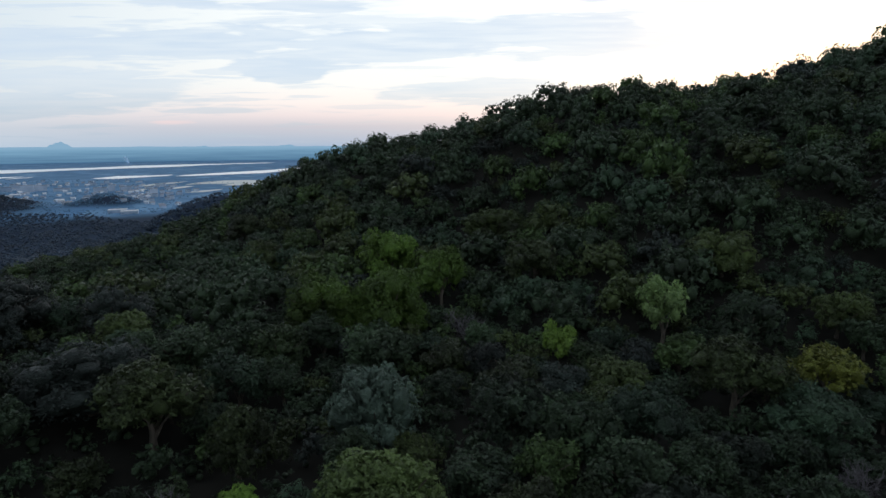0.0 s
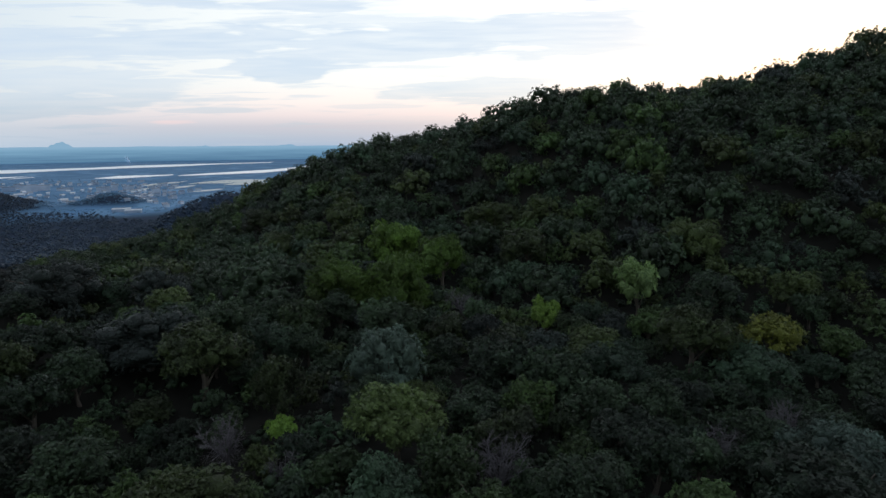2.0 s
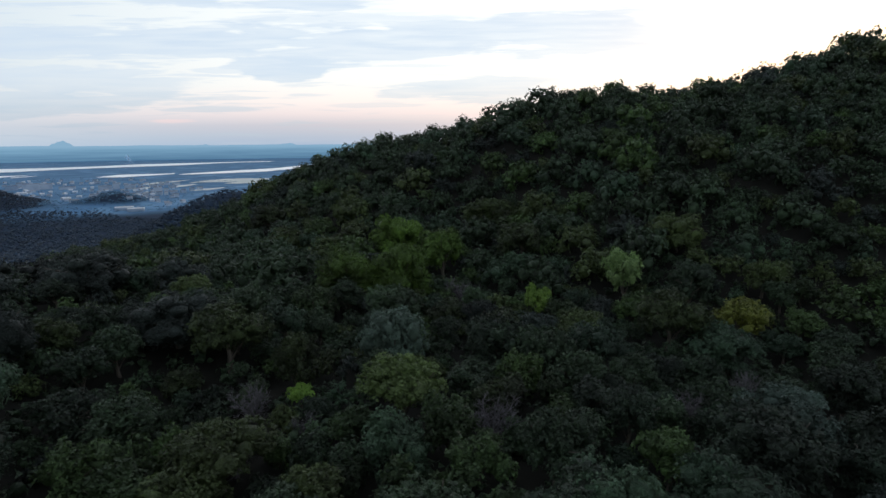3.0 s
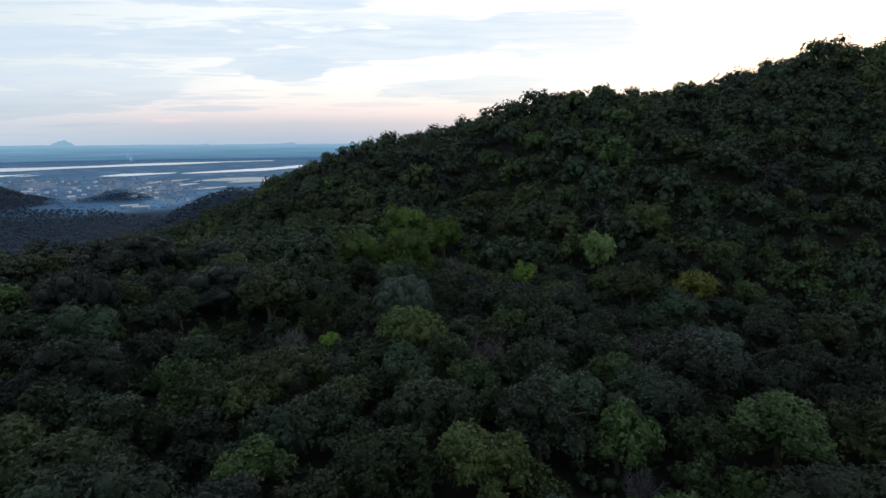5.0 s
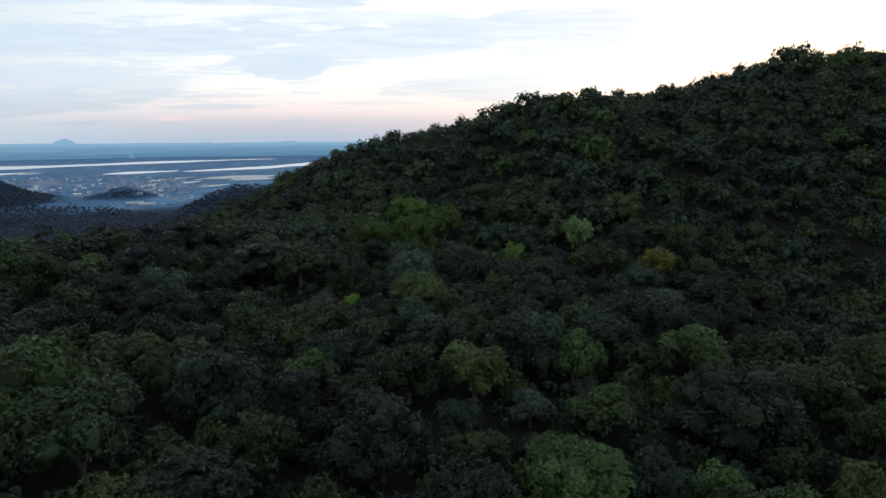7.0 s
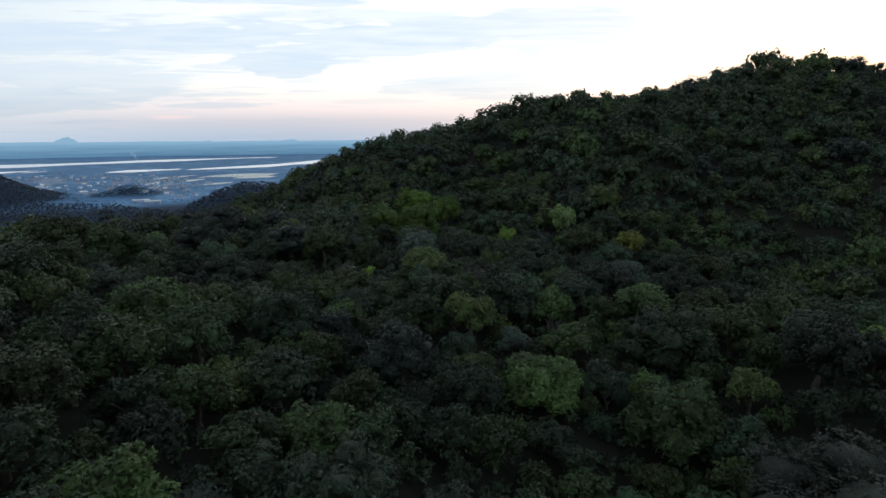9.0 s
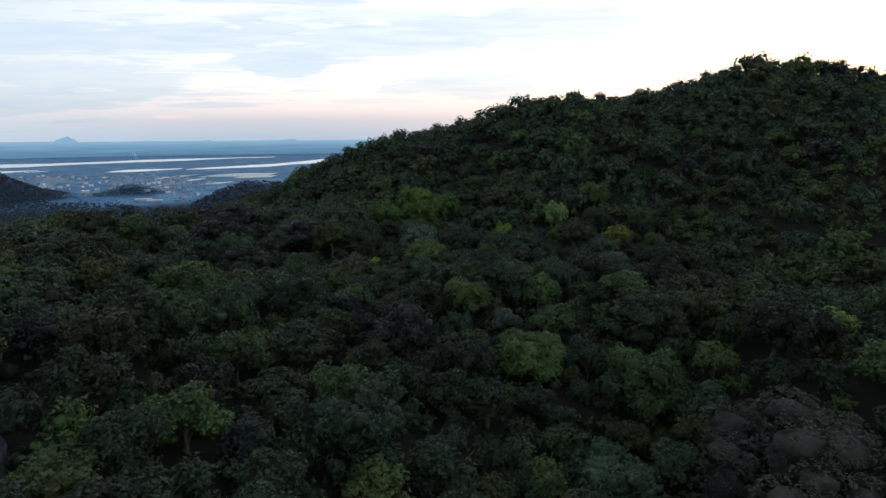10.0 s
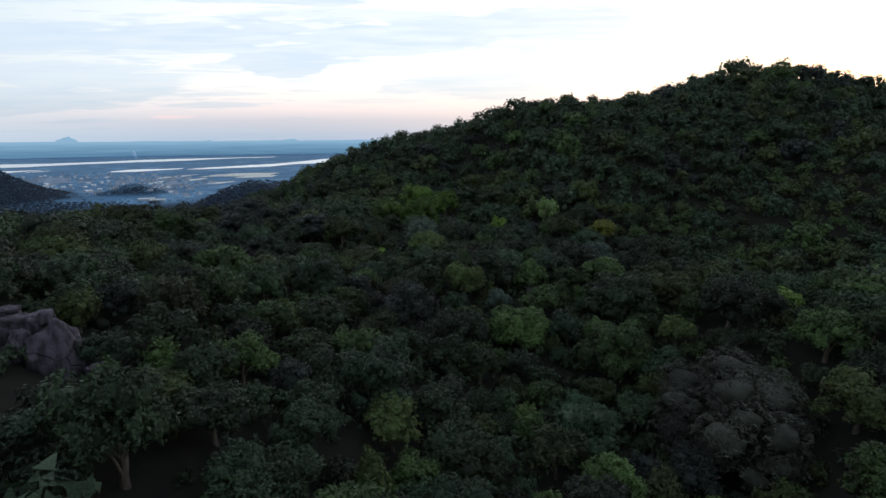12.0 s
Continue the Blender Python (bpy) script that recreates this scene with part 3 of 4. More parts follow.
# trees that stand out: x, y, crown radius
STANDOUT = {
    "silver": [(-3.6, 38.5, 4.4), (33.0, 22.0, 4.2), (9.6, -3.8, 2.4)],
    "olive": [(-14.3, 34.5, 3.0), (14.5, 103, 8.5), (18.9, 81.0, 5.1), (45.0, 72.2, 5.6), (-33.2, 105.3, 5.3), (17.1, 42.3, 3.0),
              (-26.0, 32.4, 2.4), (-45.2, 132.0, 6.2), (-16.0, 16.8, 4.6), (-7.9, 12.6, 2.8), (-1.9, 26.8, 4.6), (52.3, 29.7, 4.6),
              (4.4, 0.1, 3.9), (39.1, 5.1, 4.4), (-30.5, -3.0, 4.4), (-28.0, -37.3, 4.2), (-22.0, -52.0, 3.0), (-60.7, 16.5, 4.4), (44.3, -37.9, 4.5)],
    "green": [(-16.6, 54.8, 4.0), (2.2, 21.0, 3.2), (-6.2, 22.4, 2.8), (12.4, -27.6, 2.6), (11.6, -13.9, 5.4), (29.8, 4.2, 4.6), (23.6, -19.7, 5.6), (4.8, -25.4, 3.2), (16.0, -43.1, 3.4),
              (-18.8, -43.5, 3.4), (-15.3, -34.1, 3.4), (-30.8, -16.0, 6.0), (64.2, -6.1, 4.4), (-51.5, 14.5, 4.6)],
    "bright": [(53.3, -10.1, 3.8), (-12.6, 29.6, 1.5), (-13.5, 67.5, 5.8), (-4.7, 68.5, 6.0), (3.2, 77.8, 4.6), (-6.5, 92.2, 5.8), (17.3, 57.0, 2.3)],
    "lime": [(31.8, 61.0, 3.5)],
    "yellow": [(42.8, 46.2, 4.0)],
    "grey": [(36.9, 39.5, 4.5), (17.4, 72.7, 3.4), (-5.9, 47.2, 3.6), (20.7, 37.6, 4.0), (-18.6, 47.0, 3.7), (12.0, 9.2, 4.4),
             (20.9, 9.8, 4.8), (-33.0, 10.8, 5.2), (-7.6, -38.3, 4.6), (-25.0, -63.5, 2.8), (-11.7, -50.5, 3.0)],
    "ash": [(33.6, -33.4, 10.6)],
    "dull": [(-31.0, 43.0, 7.0), (-51.0, 58.0, 6.6, 1.05), (-38.5, 61.0, 4.6), (-63.0, 66.0, 6.0), (-44.0, 29.0, 5.2)],
    "deep": [(27.9, 16.0, 5.0), (-47.7, 17.1, 5.4), (-19.4, 5.9, 2.6),
             (29.4, -5.6, 6.4), (-0.5, -37.5, 3.9), (1.6, -44.4, 4.4), (-17.5, -53.6, 3.1), (9.6, 5.5, 4.8), (42.9, -14.2, 5.0)],
}
SPOTS, CELLS, TALL = [], {}, {}


def free(x, y, r, pack):
    ci, cj = int(x // 12), int(y // 12)
    for a in range(ci - 2, ci + 3):
        for b in range(cj - 2, cj + 3):
            for px, py, pr in CELLS.get((a, b), ()):
                if (px - x) ** 2 + (py - y) ** 2 < (pack * (pr + r)) ** 2:
                    return False
    return True


def claim(x, y, r):
    CELLS.setdefault((int(x // 12), int(y // 12)), []).append((x, y, r))


claim(-33.0, -49.0, 5.0)  # the rock outcrop stands here
claim(-29.0, -53.0, 3.0)
for x, y, r in ((-35.0, -57.0, 4.5), (-29.5, -58.5, 4.0), (-40.0, -52.0, 4.0), (-25.5, -56.0, 2.5)):
    claim(x, y, r)
BARE = [(-16.2, 26.0, 2.6), (6.4, 22.6, 2.9), (6.6, 65.8, 3.4), (-15.5, 18.5, 2.2), (35.0, 31.0, 3.0), (26.5, 27.0, 2.0), (-11.0, 24.0, 1.6), (16.5, 0.5, 1.8)]
for x, y, r in BARE:
    claim(x, y, r * 0.8)
for k, rows in STANDOUT.items():
    for x, y, r, *tall in rows:
        SPOTS.append((k, x, y, r))
        TALL[x, y] = tall[0] if tall else 1.0
        claim(x, y, min(r * 1.12, r + 0.3))
rng = np.random.default_rng(5)
MIX = ["deep"] * 9 + ["olive"] * 6 + ["green"] * 4 + ["grey"] * 4 + ["dull"] * 2


def species_at(x, y):
    """Kinds of tree grow in loose stands."""
    v = noise.noise(Vector((x * 0.02, y * 0.02, 3.1)))
    pick = MIX[int(rng.integers(len(MIX)))]
    if v > 0.18 and rng.random() < 0.5:
        pick = "green"
    elif v < -0.15 and rng.random() < 0.5:
        pick = "deep"
    if y > 85 and pick in ("green", "olive") and rng.random() < 0.5:
        pick = "deep"
    if 8 < x < 65 and 8 < y < 48 and pick in ("green", "olive") and rng.random() < 0.7:
        pick = "deep"
    return pick


def in_wood(x, y):
    """The near wood, up to a little way over the crest of the hill."""
    crest = 166 + max(0, -x) * 0.62 - max(0, x - 120) * 0.45
    return -66 < y < crest + 18 and abs(x) < 0.90 * (y + 92) + 10


for tries, lo, hi, box, pack in ((3200, 3.8, 5.8, (-60, 250, 66, 300), 0.70), (2600, 3.2, 4.8, (-150, 250, -66, 300), 0.70), (9000, 2.3, 3.3, (-150, 250, -66, 300), 0.64), (5000, 1.6, 2.4, (-70, 80, -66, 70), 0.62),
                                 (9000, 2.0, 2.9, (-150, 250, 60, 300), 0.56)):
    for _ in range(tries):
        x, y, r = rng.uniform(box[0], box[1]), rng.uniform(box[2], box[3]), rng.uniform(lo, hi)
        if in_wood(x, y) and free(x, y, r, pack):
            SPOTS.append((species_at(x, y), x, y, r))
            claim(x, y, r)
# the 300 trees along the stream's stretch are things of their own, and 160 bushes; the rest of the wood is one mass
reach = lambda s: max(abs(s[1]) / 0.82, s[2] + 8)
seen = lambda s: abs(s[1]) < 0.84 * (s[2] + 90) + 4
named = SPOTS[:sum(len(v) for v in STANDOUT.values())]
trees = sorted((s for s in SPOTS[len(named):] if s[3] >= 2.4 and seen(s)), key=reach)[:300 - len(named)]
bushes = sorted((s for s in SPOTS[len(named):] if s[3] < 2.4 and seen(s)), key=reach)[:160]
taken = set(named + trees + bushes)
for n, (k, x, y, r) in enumerate(named + trees):
    plant(k, n % (3 if k in ("deep", "olive", "green", "grey", "dull") else 1), x, y, r, TALL.get((x, y), 1.0) + 0.25 * max(0, 3.2 - r) / 2, next((c for a, b, c in TOPS if abs(a - x) + abs(b - y) < 0.5), None))
BUSHES = {}
for n, (k, x, y, r) in enumerate(bushes):
    key = (k, n % 2)
    m = Matrix.LocRotScale((x, y, float(height(x, y)) - 0.1), Euler((0, 0, n * 1.3)), (r, r, r * 1.35))
    if key in BUSHES:
        copy_thing(BUSHES[key], Matrix()).matrix_basis = m
        continue
    b3 = np.random.default_rng(900 + n)
    v, f, kind = crown(b3, 6, 190, 6, 0.14, 0.8, 0.1, 0.7, puff=0.14)
    bush = new("bush")
    top = new("crown", mesh_of("crown", v, f, [LEAF[k]], smooth=True))
    st = join([tube(np.array([[0, 0, -0.3], [0.1 * math.cos(q), 0.1 * math.sin(q), 0.2], [0.35 * math.cos(q), 0.35 * math.sin(q), 0.6]]), [0.03, 0.025, 0.012], 5) for q in (0.3, 2.2, 4.1)])
    foot = new("stem", mesh_of("stem", *st, [BARK]))
    top.parent = foot.parent = bush
    bush.matrix_basis = m
    BUSHES[key] = tagged(bush, {"deep": "dark green", "olive": "olive green", "green": "fresh green", "grey": "grey-green", "dull": "dull dusky"}[k] + " bush growing between the trees", "bush", "bushes of the valley wood")

NAMES = list(SPECIES)


def stand(name, spots, models, label, mats, sit=0.30, flat=1.0):
    """A whole wood in one mesh: spots (kind, x, y, r, height) and ready crown shapes by kind."""
    vs, fs, ms, off = [], [], [], 0
    r8 = np.random.default_rng(21)
    for k, x, y, r in spots:
        shapes = models[k]
        v, f, kind = shapes[int(r8.integers(len(shapes)))]
        a = r8.uniform(0, 6.28)
        ca, sa = math.cos(a), math.sin(a)
        s = r * r8.uniform(0.92, 1.08)
        w = np.empty_like(v)
        w[:, 0], w[:, 1] = (v[:, 0] * ca - v[:, 1] * sa) * s + x, (v[:, 0] * sa + v[:, 1] * ca) * s + y
        deep = 1 + 0.28 * min(steepness(x, y), 1.2)
        w[:, 2] = ((v[:, 2] - 0.9) * deep + 0.9) * r * flat * r8.uniform(0.92, 1.18) + float(height(x, y)) + sit * r
        vs.append(w)
        fs.append(f + off)
        ms.append(np.full(len(f), NAMES.index(k.split()[0])))
        off += len(v)
    ob = new(name, mesh_of(name, np.concatenate(vs), np.concatenate(fs), mats, np.concatenate(ms), smooth=True))
    return tagged(ob, label, "woodland", kind="stuff")


mid = {}
for k in ("deep", "olive", "green", "grey", "dull"):
    _, _, squash, droop, wide, stem, _ = SPECIES[k]
    mid[k + " large"] = [crown(np.random.default_rng(400 + s), 13, 190, 4, 0.112, squash, droop, wide, puff=0.09, clumps=11, sunk=0.66) for s in range(5)]
    mid[k] = [crown(np.random.default_rng(440 + s), 9, 105, 4, 0.15, squash, droop, wide, puff=0.12, fine=0, clumps=9, sunk=0.60) for s in range(5)]
rest = [(k + " large" if r > 3.9 else k, x, y, r) for k, x, y, r in (s for s in SPOTS if s not in taken and abs(s[1]) < 0.84 * (s[2] + 92) + 7)]
stand("hillside_wood", rest, mid, "dense dark green woodland covering the hillside", [LEAF[k] for k in NAMES], 0.28)

# low undergrowth in the gaps, its darker leaf kinds standing in for shade there
under = []
for n in range(24000):
    x, y, r = rng.uniform(-80, 110), rng.uniform(-66, 100), rng.uniform(1.2, 2.1)
    if n % 2:
        x, y = rng.uniform(-110, 200), rng.uniform(90, 230)
    if in_wood(x, y) and free(x, y, r, 0.50 if y < 100 else 0.44):
        under.append((("deep", "dull", "deep", "grey")[n % 4], x, y, r))
        claim(x, y, r)
scrub = {k: [crown(np.random.default_rng(470 + s), 3, 10, 3, 0.26, 0.6, 0.1, 0.7, puff=0.15, fine=0) for s in range(4)] for k in ("deep", "olive", "green", "grey", "dull")}
under = [s for s in under if abs(s[1]) < 0.84 * (s[2] + 92) + 7]
stand("undergrowth", under, scrub, "low leafy undergrowth between the trees", [LEAF[k] for k in NAMES], 0.0)

far_spots = []
for tries, lo, hi, box in ((17000, 3.2, 5.2, (-950, -20, 60, 1020)), (7000, 3.2, 5.2, (-1000, -560, 600, 980)), (7000, 3.2, 5.2, (-440, -20, 60, 480))):
    for _ in range(tries):
        x, y, r = rng.uniform(box[0], box[1]), rng.uniform(box[2], box[3]), rng.uniform(lo, hi)
        if in_wood(x, y) and x > -150 and y < 300 and x < 250 or x > -0.20 * (y + 10):
            continue
        if abs(x) < 0.92 * (y + 92) and (height(x, y) > PLAIN + 8 or y < 800 + 40 * math.sin(x * 0.02)) and free(x, y, r, 0.46):
            far_spots.append(("deep" if rng.random() < 0.6 else "olive", x, y, r))
            claim(x, y, r)
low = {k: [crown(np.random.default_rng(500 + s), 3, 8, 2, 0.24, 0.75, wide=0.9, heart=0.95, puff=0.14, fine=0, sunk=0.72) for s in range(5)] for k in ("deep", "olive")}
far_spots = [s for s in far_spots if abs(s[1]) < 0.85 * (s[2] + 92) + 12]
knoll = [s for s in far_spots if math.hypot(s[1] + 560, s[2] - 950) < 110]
# the haze on these woods comes from their blue leaf colours alone
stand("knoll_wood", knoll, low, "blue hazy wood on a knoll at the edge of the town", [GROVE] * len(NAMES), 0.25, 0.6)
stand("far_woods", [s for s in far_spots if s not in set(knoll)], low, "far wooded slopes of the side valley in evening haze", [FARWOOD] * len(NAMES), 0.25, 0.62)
# the wood goes on round and behind the place where the flight ends
back = []
for _ in range(1700):
    x, y, r = rng.uniform(-150, 160), rng.uniform(-140, -20), rng.uniform(3.2, 5.0)
    if not in_wood(x, y) and free(x, y, r, 0.70):
        back.append((species_at(x, y), x, y, r))
        claim(x, y, r)
low4 = {k: [crown(np.random.default_rng(540 + s), 5, 30, 3, 0.18, 0.75, wide=0.9, puff=0.14, fine=0) for s in range(3)] for k in ("deep", "olive", "green", "grey", "dull")}
stand("rear_wood", back, low4, "dense green woodland over the slopes behind", [LEAF[k] for k in NAMES])
print("trees", len(SPOTS), "named", len(named), "rest", len(rest), "far", len(far_spots))

# ---- the town on the plain ----


def box(bm, x0, y0, z0, x1, y1, z1):
    m = Matrix.Translation(((x0 + x1) / 2, (y0 + y1) / 2, (z0 + z1) / 2)) @ Matrix.Diagonal((x1 - x0, y1 - y0, z1 - z0, 1))
    bmesh.ops.create_cube(bm, size=1, matrix=m)


def part(name, bm, mat, parent, label=""):
    """Links a bmesh as one mesh under a thing or a part."""
    me = bpy.data.meshes.new(name)
    bm.to_mesh(me)
    bm.free()
    me.materials.append(mat)
    ob = new(name, me)
    ob.parent = parent
    return tagged(ob, label)


def block(x, y, wide, tall, turn, deep=14.0, roof=ROOF, label="pale plastered town block with a flat roof"):
    """A building of several storeys with floor ledges, window bays, a parapet and a stair head."""
    root = new("town_building")
    storeys = max(1, round(tall / 3.3))
    h = tall / storeys
    bm = bmesh.new()
    rings = []
    for k in range(storeys):
        for z, e in ((k * h, 0.0), ((k + 1) * h - 0.4, 0.0), ((k + 1) * h - 0.4, 0.35), ((k + 1) * h, 0.35)):
            rings.append([bm.verts.new((sx * (wide / 2 + e), sy * (deep / 2 + e), z)) for sx, sy in ((-1, -1), (1, -1), (1, 1), (-1, 1))])
    for a, b in zip(rings, rings[1:]):
        for q in range(4):
            bm.faces.new((a[q], a[(q + 1) % 4], b[(q + 1) % 4], b[q]))
    bm.faces.new(rings[-1])
    part("wall", bm, WALL, root)
    bm = bmesh.new()
    rings = []
    for z, e in ((tall + 0.02, 0.3), (tall + 1.0, 0.3), (tall + 1.0, -0.3), (tall + 0.3, -0.3)):
        rings.append([bm.verts.new((sx * (wide / 2 + e), sy * (deep / 2 + e), z)) for sx, sy in ((-1, -1), (1, -1), (1, 1), (-1, 1))])
    for a, b in zip(rings, rings[1:]):
        for q in range(4):
            bm.faces.new((a[q], a[(q + 1) % 4], b[(q + 1) % 4], b[q]))
    bm.faces.new(rings[-1])
    part("roof", bm, roof, root)
    if tall > 7:
        bm = bmesh.new()
        box(bm, -wide * 0.1, -2, tall + 0.3, wide * 0.12, 2.5, tall + 2.8)
        part("stair_head", bm, WALL, root)
    root.matrix_basis = pose(x, y, float(height(x, y)) - 0.2, 0, 0, turn)
    return tagged(root, label, "building", "buildings of the town")


for x, y, wide, tall in [(-1019, 1320, 25, 11), (-1049, 1390, 17, 13), (-968, 1315, 33, 16), (-964, 1348, 39, 13), (-900, 1342, 34, 6), (-942, 1537, 14, 6),
                         (-772, 1283, 27, 12), (-774, 1332, 13, 15), (-739, 1329, 22, 11), (-689, 1103, 17, 8), (-606, 1197, 15, 15), (-626, 941, 14, 5)]:
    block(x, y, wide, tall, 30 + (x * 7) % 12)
block(-505, 877, 26, 4.5, 24, 16, SHEETMETAL, "long low shed with a pale sheet roof")
block(-480, 866, 24, 4.5, 24, 16, SHEETMETAL, "long low shed with a pale sheet roof")
tr = np.random.default_rng(77)
models = [block(-600 + 9 * k, 1180 + 23 * k, 6 + 1.2 * k, 3.4 + 0.7 * k, 20 + 5 * k, 7) for k in range(6)]
for n in range(34):
    d, u = tr.uniform(1010, 1480), tr.uniform(-0.565, -0.455)
    copy_thing(models[n % 6], pose(d * u, d, float(height(d * u, d)) - 0.2, 0, 0, tr.uniform(10, 50)))
for n in range(22):
    d, u = tr.uniform(1050, 1750), tr.uniform(-0.86, -0.50)
    copy_thing(models[n % 6], pose(d * u, d, float(height(d * u, d)) - 0.2, 0, 0, tr.uniform(10, 60)))


def house(seed):
    """A small house: four walls and a ridged roof with eaves."""
    r3 = np.random.default_rng(seed)
    w, d, h, e = r3.uniform(6, 10), r3.uniform(5, 7), r3.uniform(2.8, 4), 0.6
    root = new("house")
    bm = bmesh.new()
    box(bm, -w / 2, -d / 2, 0, w / 2, d / 2, h)
    part("wall", bm, WALL, root)
    bm = bmesh.new()
    p = [bm.verts.new(c) for c in ((-w / 2 - e, -d / 2 - e, h), (w / 2 + e, -d / 2 - e, h), (w / 2 + e, d / 2 + e, h), (-w / 2 - e, d / 2 + e, h), (-w / 2 - e, 0, h + 2.2), (w / 2 + e, 0, h + 2.2))]
    for f in ((0, 1, 5, 4), (2, 3, 4, 5), (1, 2, 5), (3, 0, 4), (3, 2, 1, 0)):
        bm.faces.new([p[k] for k in f])
    part("roof", bm, SHEETMETAL if seed % 2 else ROOF, root)
    return tagged(root, "small pale house with a ridged roof", "house", "houses of the town")


homes = [house(k) for k in range(5)]
for n in range(130):
    d, u = tr.uniform(930, 1650), tr.uniform(-0.88, -0.46)
    m = pose(d * u, d, float(height(d * u, d)) - 0.2, 0, 0, tr.uniform(0, 90))
    if n < 5:
        homes[n].matrix_basis = m
    else:
        copy_thing(homes[n % 5], m)
town_trees = []
for n in range(2400):
    d, u = 850 + 1000 * tr.random() ** 1.3, tr.uniform(-0.92, -0.36)
    if noise.noise(Vector((d * u * 0.006, d * 0.006, 8.0))) > -0.12:
        town_trees.append(("deep", d * u, d, tr.uniform(1.6, 3.4)))
# grove leaves carry the haze tint in their colour
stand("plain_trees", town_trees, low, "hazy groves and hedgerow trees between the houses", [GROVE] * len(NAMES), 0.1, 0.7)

# ---- the far distance ----
# the backdrop glows by itself, haze painted into its emission
arc = np.linspace(radians(-75), radians(75), 121)
bx, by = np.sin(arc) * 4450, np.cos(arc) * 4450
crest = 160 + 1.5 * np.sin(arc * 37) + 1.2 * np.sin(arc * 91 + 1)
bv = np.concatenate([np.c_[bx, by, np.full(121, 40.0)], np.c_[bx, by, crest]])
k = np.arange(120)
tagged(new("backdrop", mesh_of("backdrop", bv, np.stack([k, k + 1, k + 122, k + 121], 1), [HAZE])), "self-lit hazy blue land running out to the horizon", "backdrop", kind="structure")


def far_hill(x, y, wide, tall, seed):
    """A low isolated hill with a worn uneven crest, glowing in the haze colour."""
    n, m = 60, 15
    a, b = np.meshgrid(np.linspace(-1, 1, n), np.linspace(-1, 1, m))
    z = np.clip(1 - np.abs(a), 0, 1) ** 0.9 * np.clip(1 - b * b, 0, 1) * (1 + 0.04 * np.sin(a * 7 + seed) + 0.02 * np.sin(a * 17 + 2 * seed) + 0.03 * np.sin(a * 41 + b * 9))
    v = np.stack([x + a * wide / 2, y + b * 60, 56 + z * (tall + 100)], -1).reshape(-1, 3)
    q = (np.arange(m - 1)[:, None] * n + np.arange(n - 1)[None]).ravel()
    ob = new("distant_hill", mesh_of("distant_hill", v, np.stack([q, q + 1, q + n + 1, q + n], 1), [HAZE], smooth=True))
    return tagged(ob, "low self-lit blue hill standing alone on the hazy horizon", "hill", kind="structure")


far_hill(-2870, 4340, 640, 46, 3)
far_hill(-1760, 4310, 900, 16, 5)
far_hill(-1100, 4300, 1100, 13, 8)

# ---- rock outcrop and bare scrub ----


def boulder(root, x, y, z, sx, sy, sz, seed, turn=0.0, squareness=0.5):
    """A weathered granite boulder: a rounded block with flattened faces, cracks and pits."""
    bm = bmesh.new()
    bmesh.ops.create_icosphere(bm, subdivisions=4, radius=1)
    o = Vector((seed * 7.3, seed * 3.1, seed * 1.7))
    for v in bm.verts:
        c = v.co.copy()
        m = max(abs(c.x), abs(c.y), abs(c.z))
        c = c.lerp(c / m * 0.85, squareness)
        c *= 1 + 0.20 * noise.noise(c * 1.3 + o) + 0.12 * noise.noise(c * 3.1 + o) + 0.035 * noise.noise(c * 8 + o)
        rift = abs(noise.noise(c * 1.1 + o * 2))
        c *= 1 - 0.20 * max(0, 1 - rift / 0.06)
        v.co = c
    for f in bm.faces:
        f.smooth = True
    ob = part("boulder", bm, STONE, root)
    ob.matrix_basis = Matrix.LocRotScale((x, y, z), Euler((0, 0, radians(turn))), (sx, sy, sz))
    return ob


outcrop = new("rock_outcrop")
outcrop.matrix_basis = pose(-29.2, -50.6, 138.8)
for n, row in enumerate([(-0.9, 0, 4.6, 2.0, 1.9, 3.15, 10, 0.35), (-4.6, 0.8, 5.2, 1.9, 1.9, 2.9, 40, 0.6), (-2.7, 0.4, 7.0, 0.8, 0.8, 1.1, 15, 0.5), (-3.6, 0.3, 7.6, 1.15, 1.0, 0.7, 60, 0.7),
                         (-1.9, 0.6, 7.9, 0.62, 0.7, 0.6, 5, 0.5), (-2.7, -1.1, 6.5, 0.62, 0.7, 1.15, -20, 0.5), (-3.4, -1.3, 4.8, 0.8, 0.7, 1.1, 30, 0.4), (-5.6, 1.5, 7.7, 1.2, 1.1, 0.8, 25, 0.7),
                         (-2.0, -2.0, 2.3, 3.0, 1.7, 1.3, 4, 0.8), (-5.6, -1.4, 2.9, 2.2, 1.8, 1.5, 15, 0.7), (2.7, -0.3, 3.0, 1.05, 1.0, 1.75, 12, 0.75), (2.0, -0.5, 3.4, 0.55, 0.6, 1.1, 50, 0.7),
                         (-0.8, 0.5, 0.8, 3.6, 2.2, 2.2, 5, 0.6), (-6.8, 0.2, 4.4, 1.8, 1.8, 3.0, 50, 0.5)]):
    bx_, by_, bz_, sx, sy, sz, turn, sq = row
    boulder(outcrop, bx_, by_, bz_, sx, sy, sz, n + 1, turn, sq)
tagged(outcrop, "weathered grey granite boulders piled among the trees", "rock")


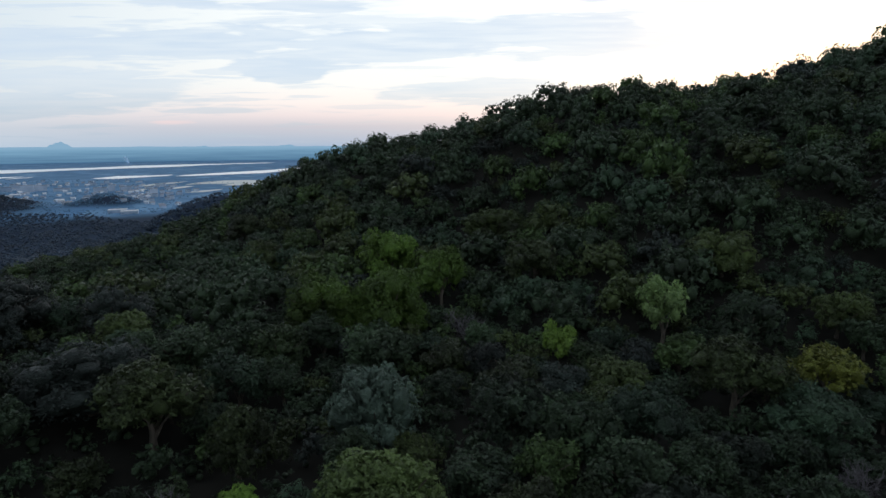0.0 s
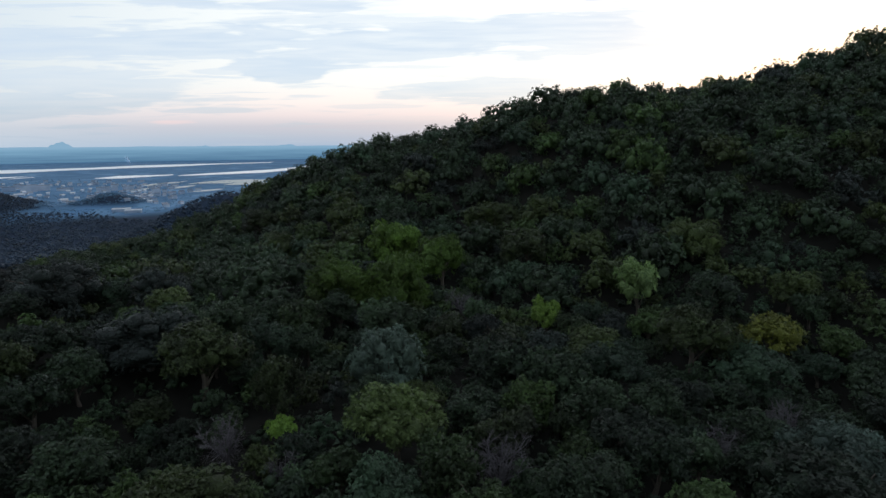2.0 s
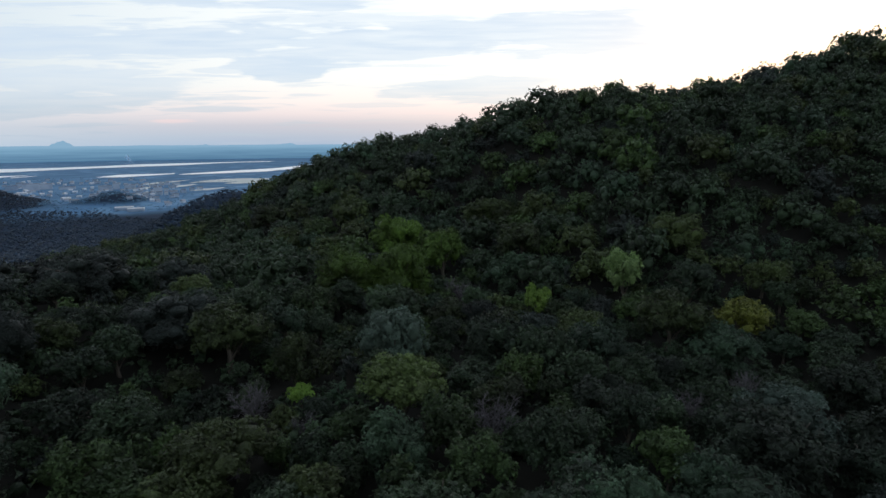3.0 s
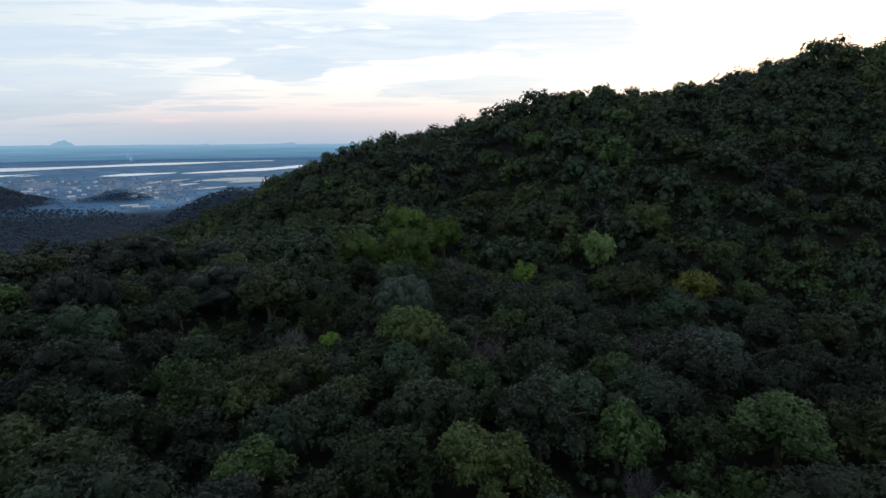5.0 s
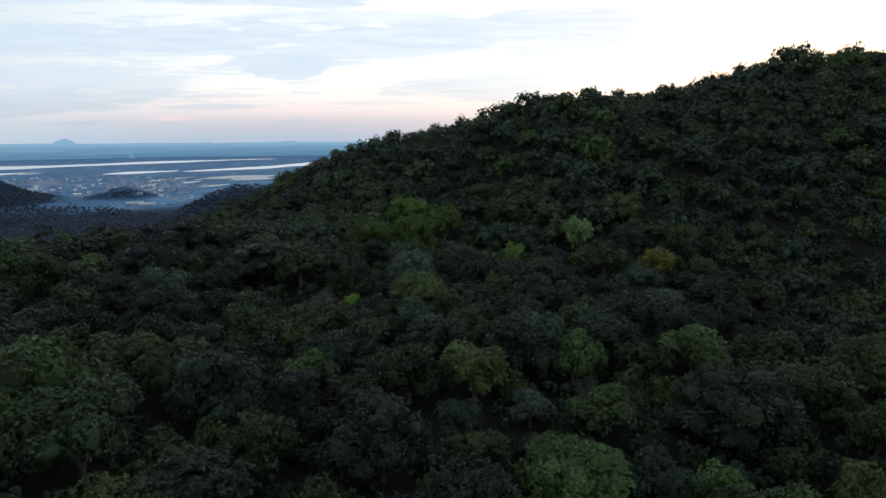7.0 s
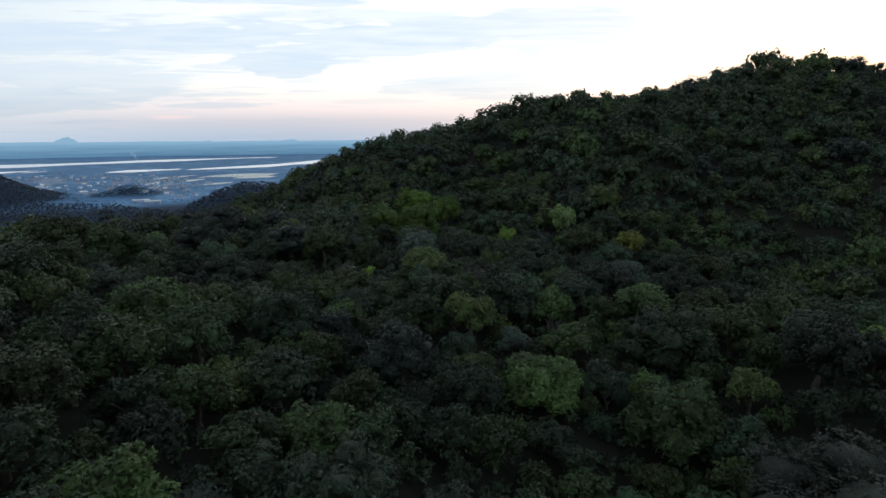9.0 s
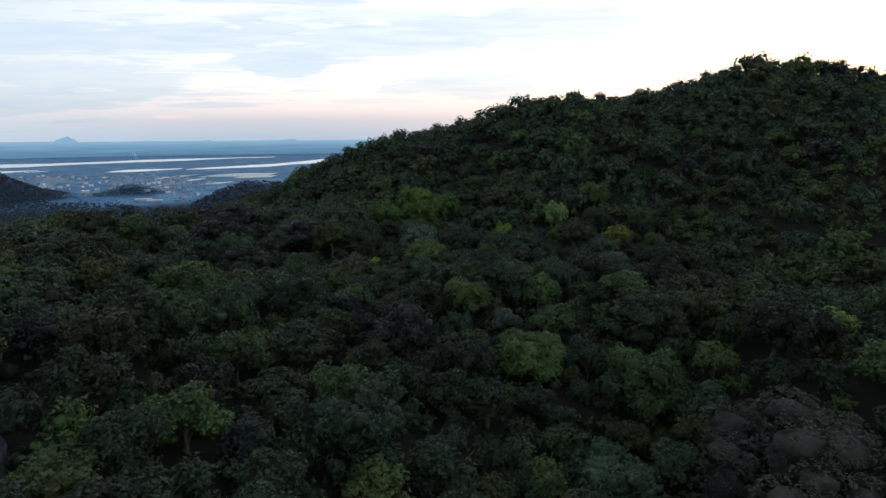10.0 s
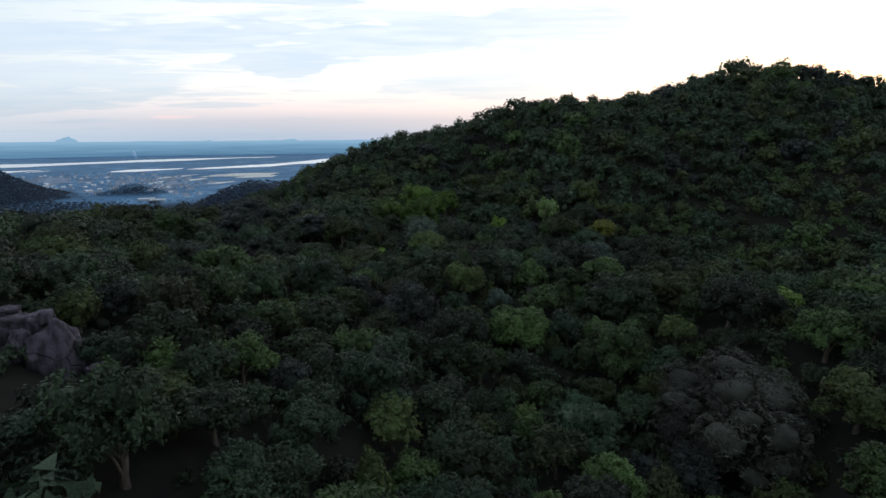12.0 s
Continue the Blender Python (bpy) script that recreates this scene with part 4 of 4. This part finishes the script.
def bare_shrub(x, y, r, seed):
    """A leafless thicket: stems forking into many thin twigs."""
    r5 = np.random.default_rng(seed)
    stems, twigs = [], []
    for k in range(9):
        a = r5.uniform(0, 6.28)
        lean = r5.uniform(0.2, 0.8)
        g = np.linspace(0, 1, 5)
        p = np.stack([np.cos(a) * lean * g ** 1.3, np.sin(a) * lean * g ** 1.3, g * r5.uniform(0.9, 1.25) - 0.05], 1) + r5.normal(0, 0.02, (5, 3))
        stems.append(tube(p, np.linspace(0.030, 0.010, 5), 5))
        for q in range(16):
            s = p[1 + q % 4] + (p[min(4, 2 + q % 4)] - p[1 + q % 4]) * r5.random()
            d = unit(r5.normal(size=3) + [np.cos(a) * 0.5, np.sin(a) * 0.5, 0.9])
            ln = r5.uniform(0.25, 0.6)
            e = s + d * ln * 0.5 + r5.normal(0, 0.03, 3)
            twigs.append(tube([s, e, s + d * ln], [0.009, 0.007, 0.004], 3))
            for z in range(3):
                d2 = unit(d + r5.normal(size=3) * 0.6)
                twigs.append(tube([e, e + d2 * ln * 0.3, e + d2 * ln * 0.55], [0.006, 0.005, 0.003], 3))
    v, f = join(stems + twigs)
    root = new("bare_shrub", mesh_of("bare_shrub", v, f, [TWIG]))
    root.matrix_basis = Matrix.LocRotScale((x, y, float(height(x, y))), Euler((0, 0, seed)), (r, r, r * 0.95))
    return tagged(root, "leafless grey-brown thicket of thin twigs", "shrub", "bare shrubs of the wood")


for n, (x, y, r) in enumerate(BARE):
    bare_shrub(x, y, r, 60 + n)


# ---- smoke on the plain ----
def smoke_material():
    m, t = material("thin_smoke")
    pos = wire(t, "ShaderNodeNewGeometry").outputs["Position"]
    n = wire(t, "ShaderNodeTexNoise", Vector=pos, Scale=0.05, Detail=3.0).outputs[0]
    clear = wire(t, "ShaderNodeBsdfTransparent")
    body = wire(t, "ShaderNodeAddShader", _0=wire(t, "ShaderNodeBsdfDiffuse", Color=(0.45, 0.58, 0.70, 1)).outputs[0], _1=wire(t, "ShaderNodeBsdfTranslucent", Color=(0.45, 0.58, 0.70, 1)).outputs[0])
    finish(t, wire(t, "ShaderNodeMixShader", _0=span(t, n, 0.30, 1.7), _1=clear.outputs[0], _2=body.outputs[0]).outputs[0])
    return m


SMOKE = smoke_material()


def smoke_plume(x, y, tall, drift, seed):
    """A thin column of smoke that widens and bends away as it rises."""
    r6 = np.random.default_rng(seed)
    strands = []
    for k in range(4):
        g = np.linspace(0, 1, 9)
        p = np.stack([drift * g ** 1.7 + r6.normal(0, 2.0, 9) * g, r6.normal(0, 3.0, 9) * g, g * tall * r6.uniform(0.7, 1.0)], 1)
        strands.append(tube(p, 2.0 + g * r6.uniform(6, 12), 8))
    ob = new("smoke_plume", mesh_of("smoke_plume", *join(strands), [SMOKE], smooth=True))
    ob.matrix_basis = pose(x, y, float(height(x, y)))
    return tagged(ob, "thin pale smoke rising from the hazy plain", "smoke")


smoke_plume(-1765, 3250, 52, -26, 4)
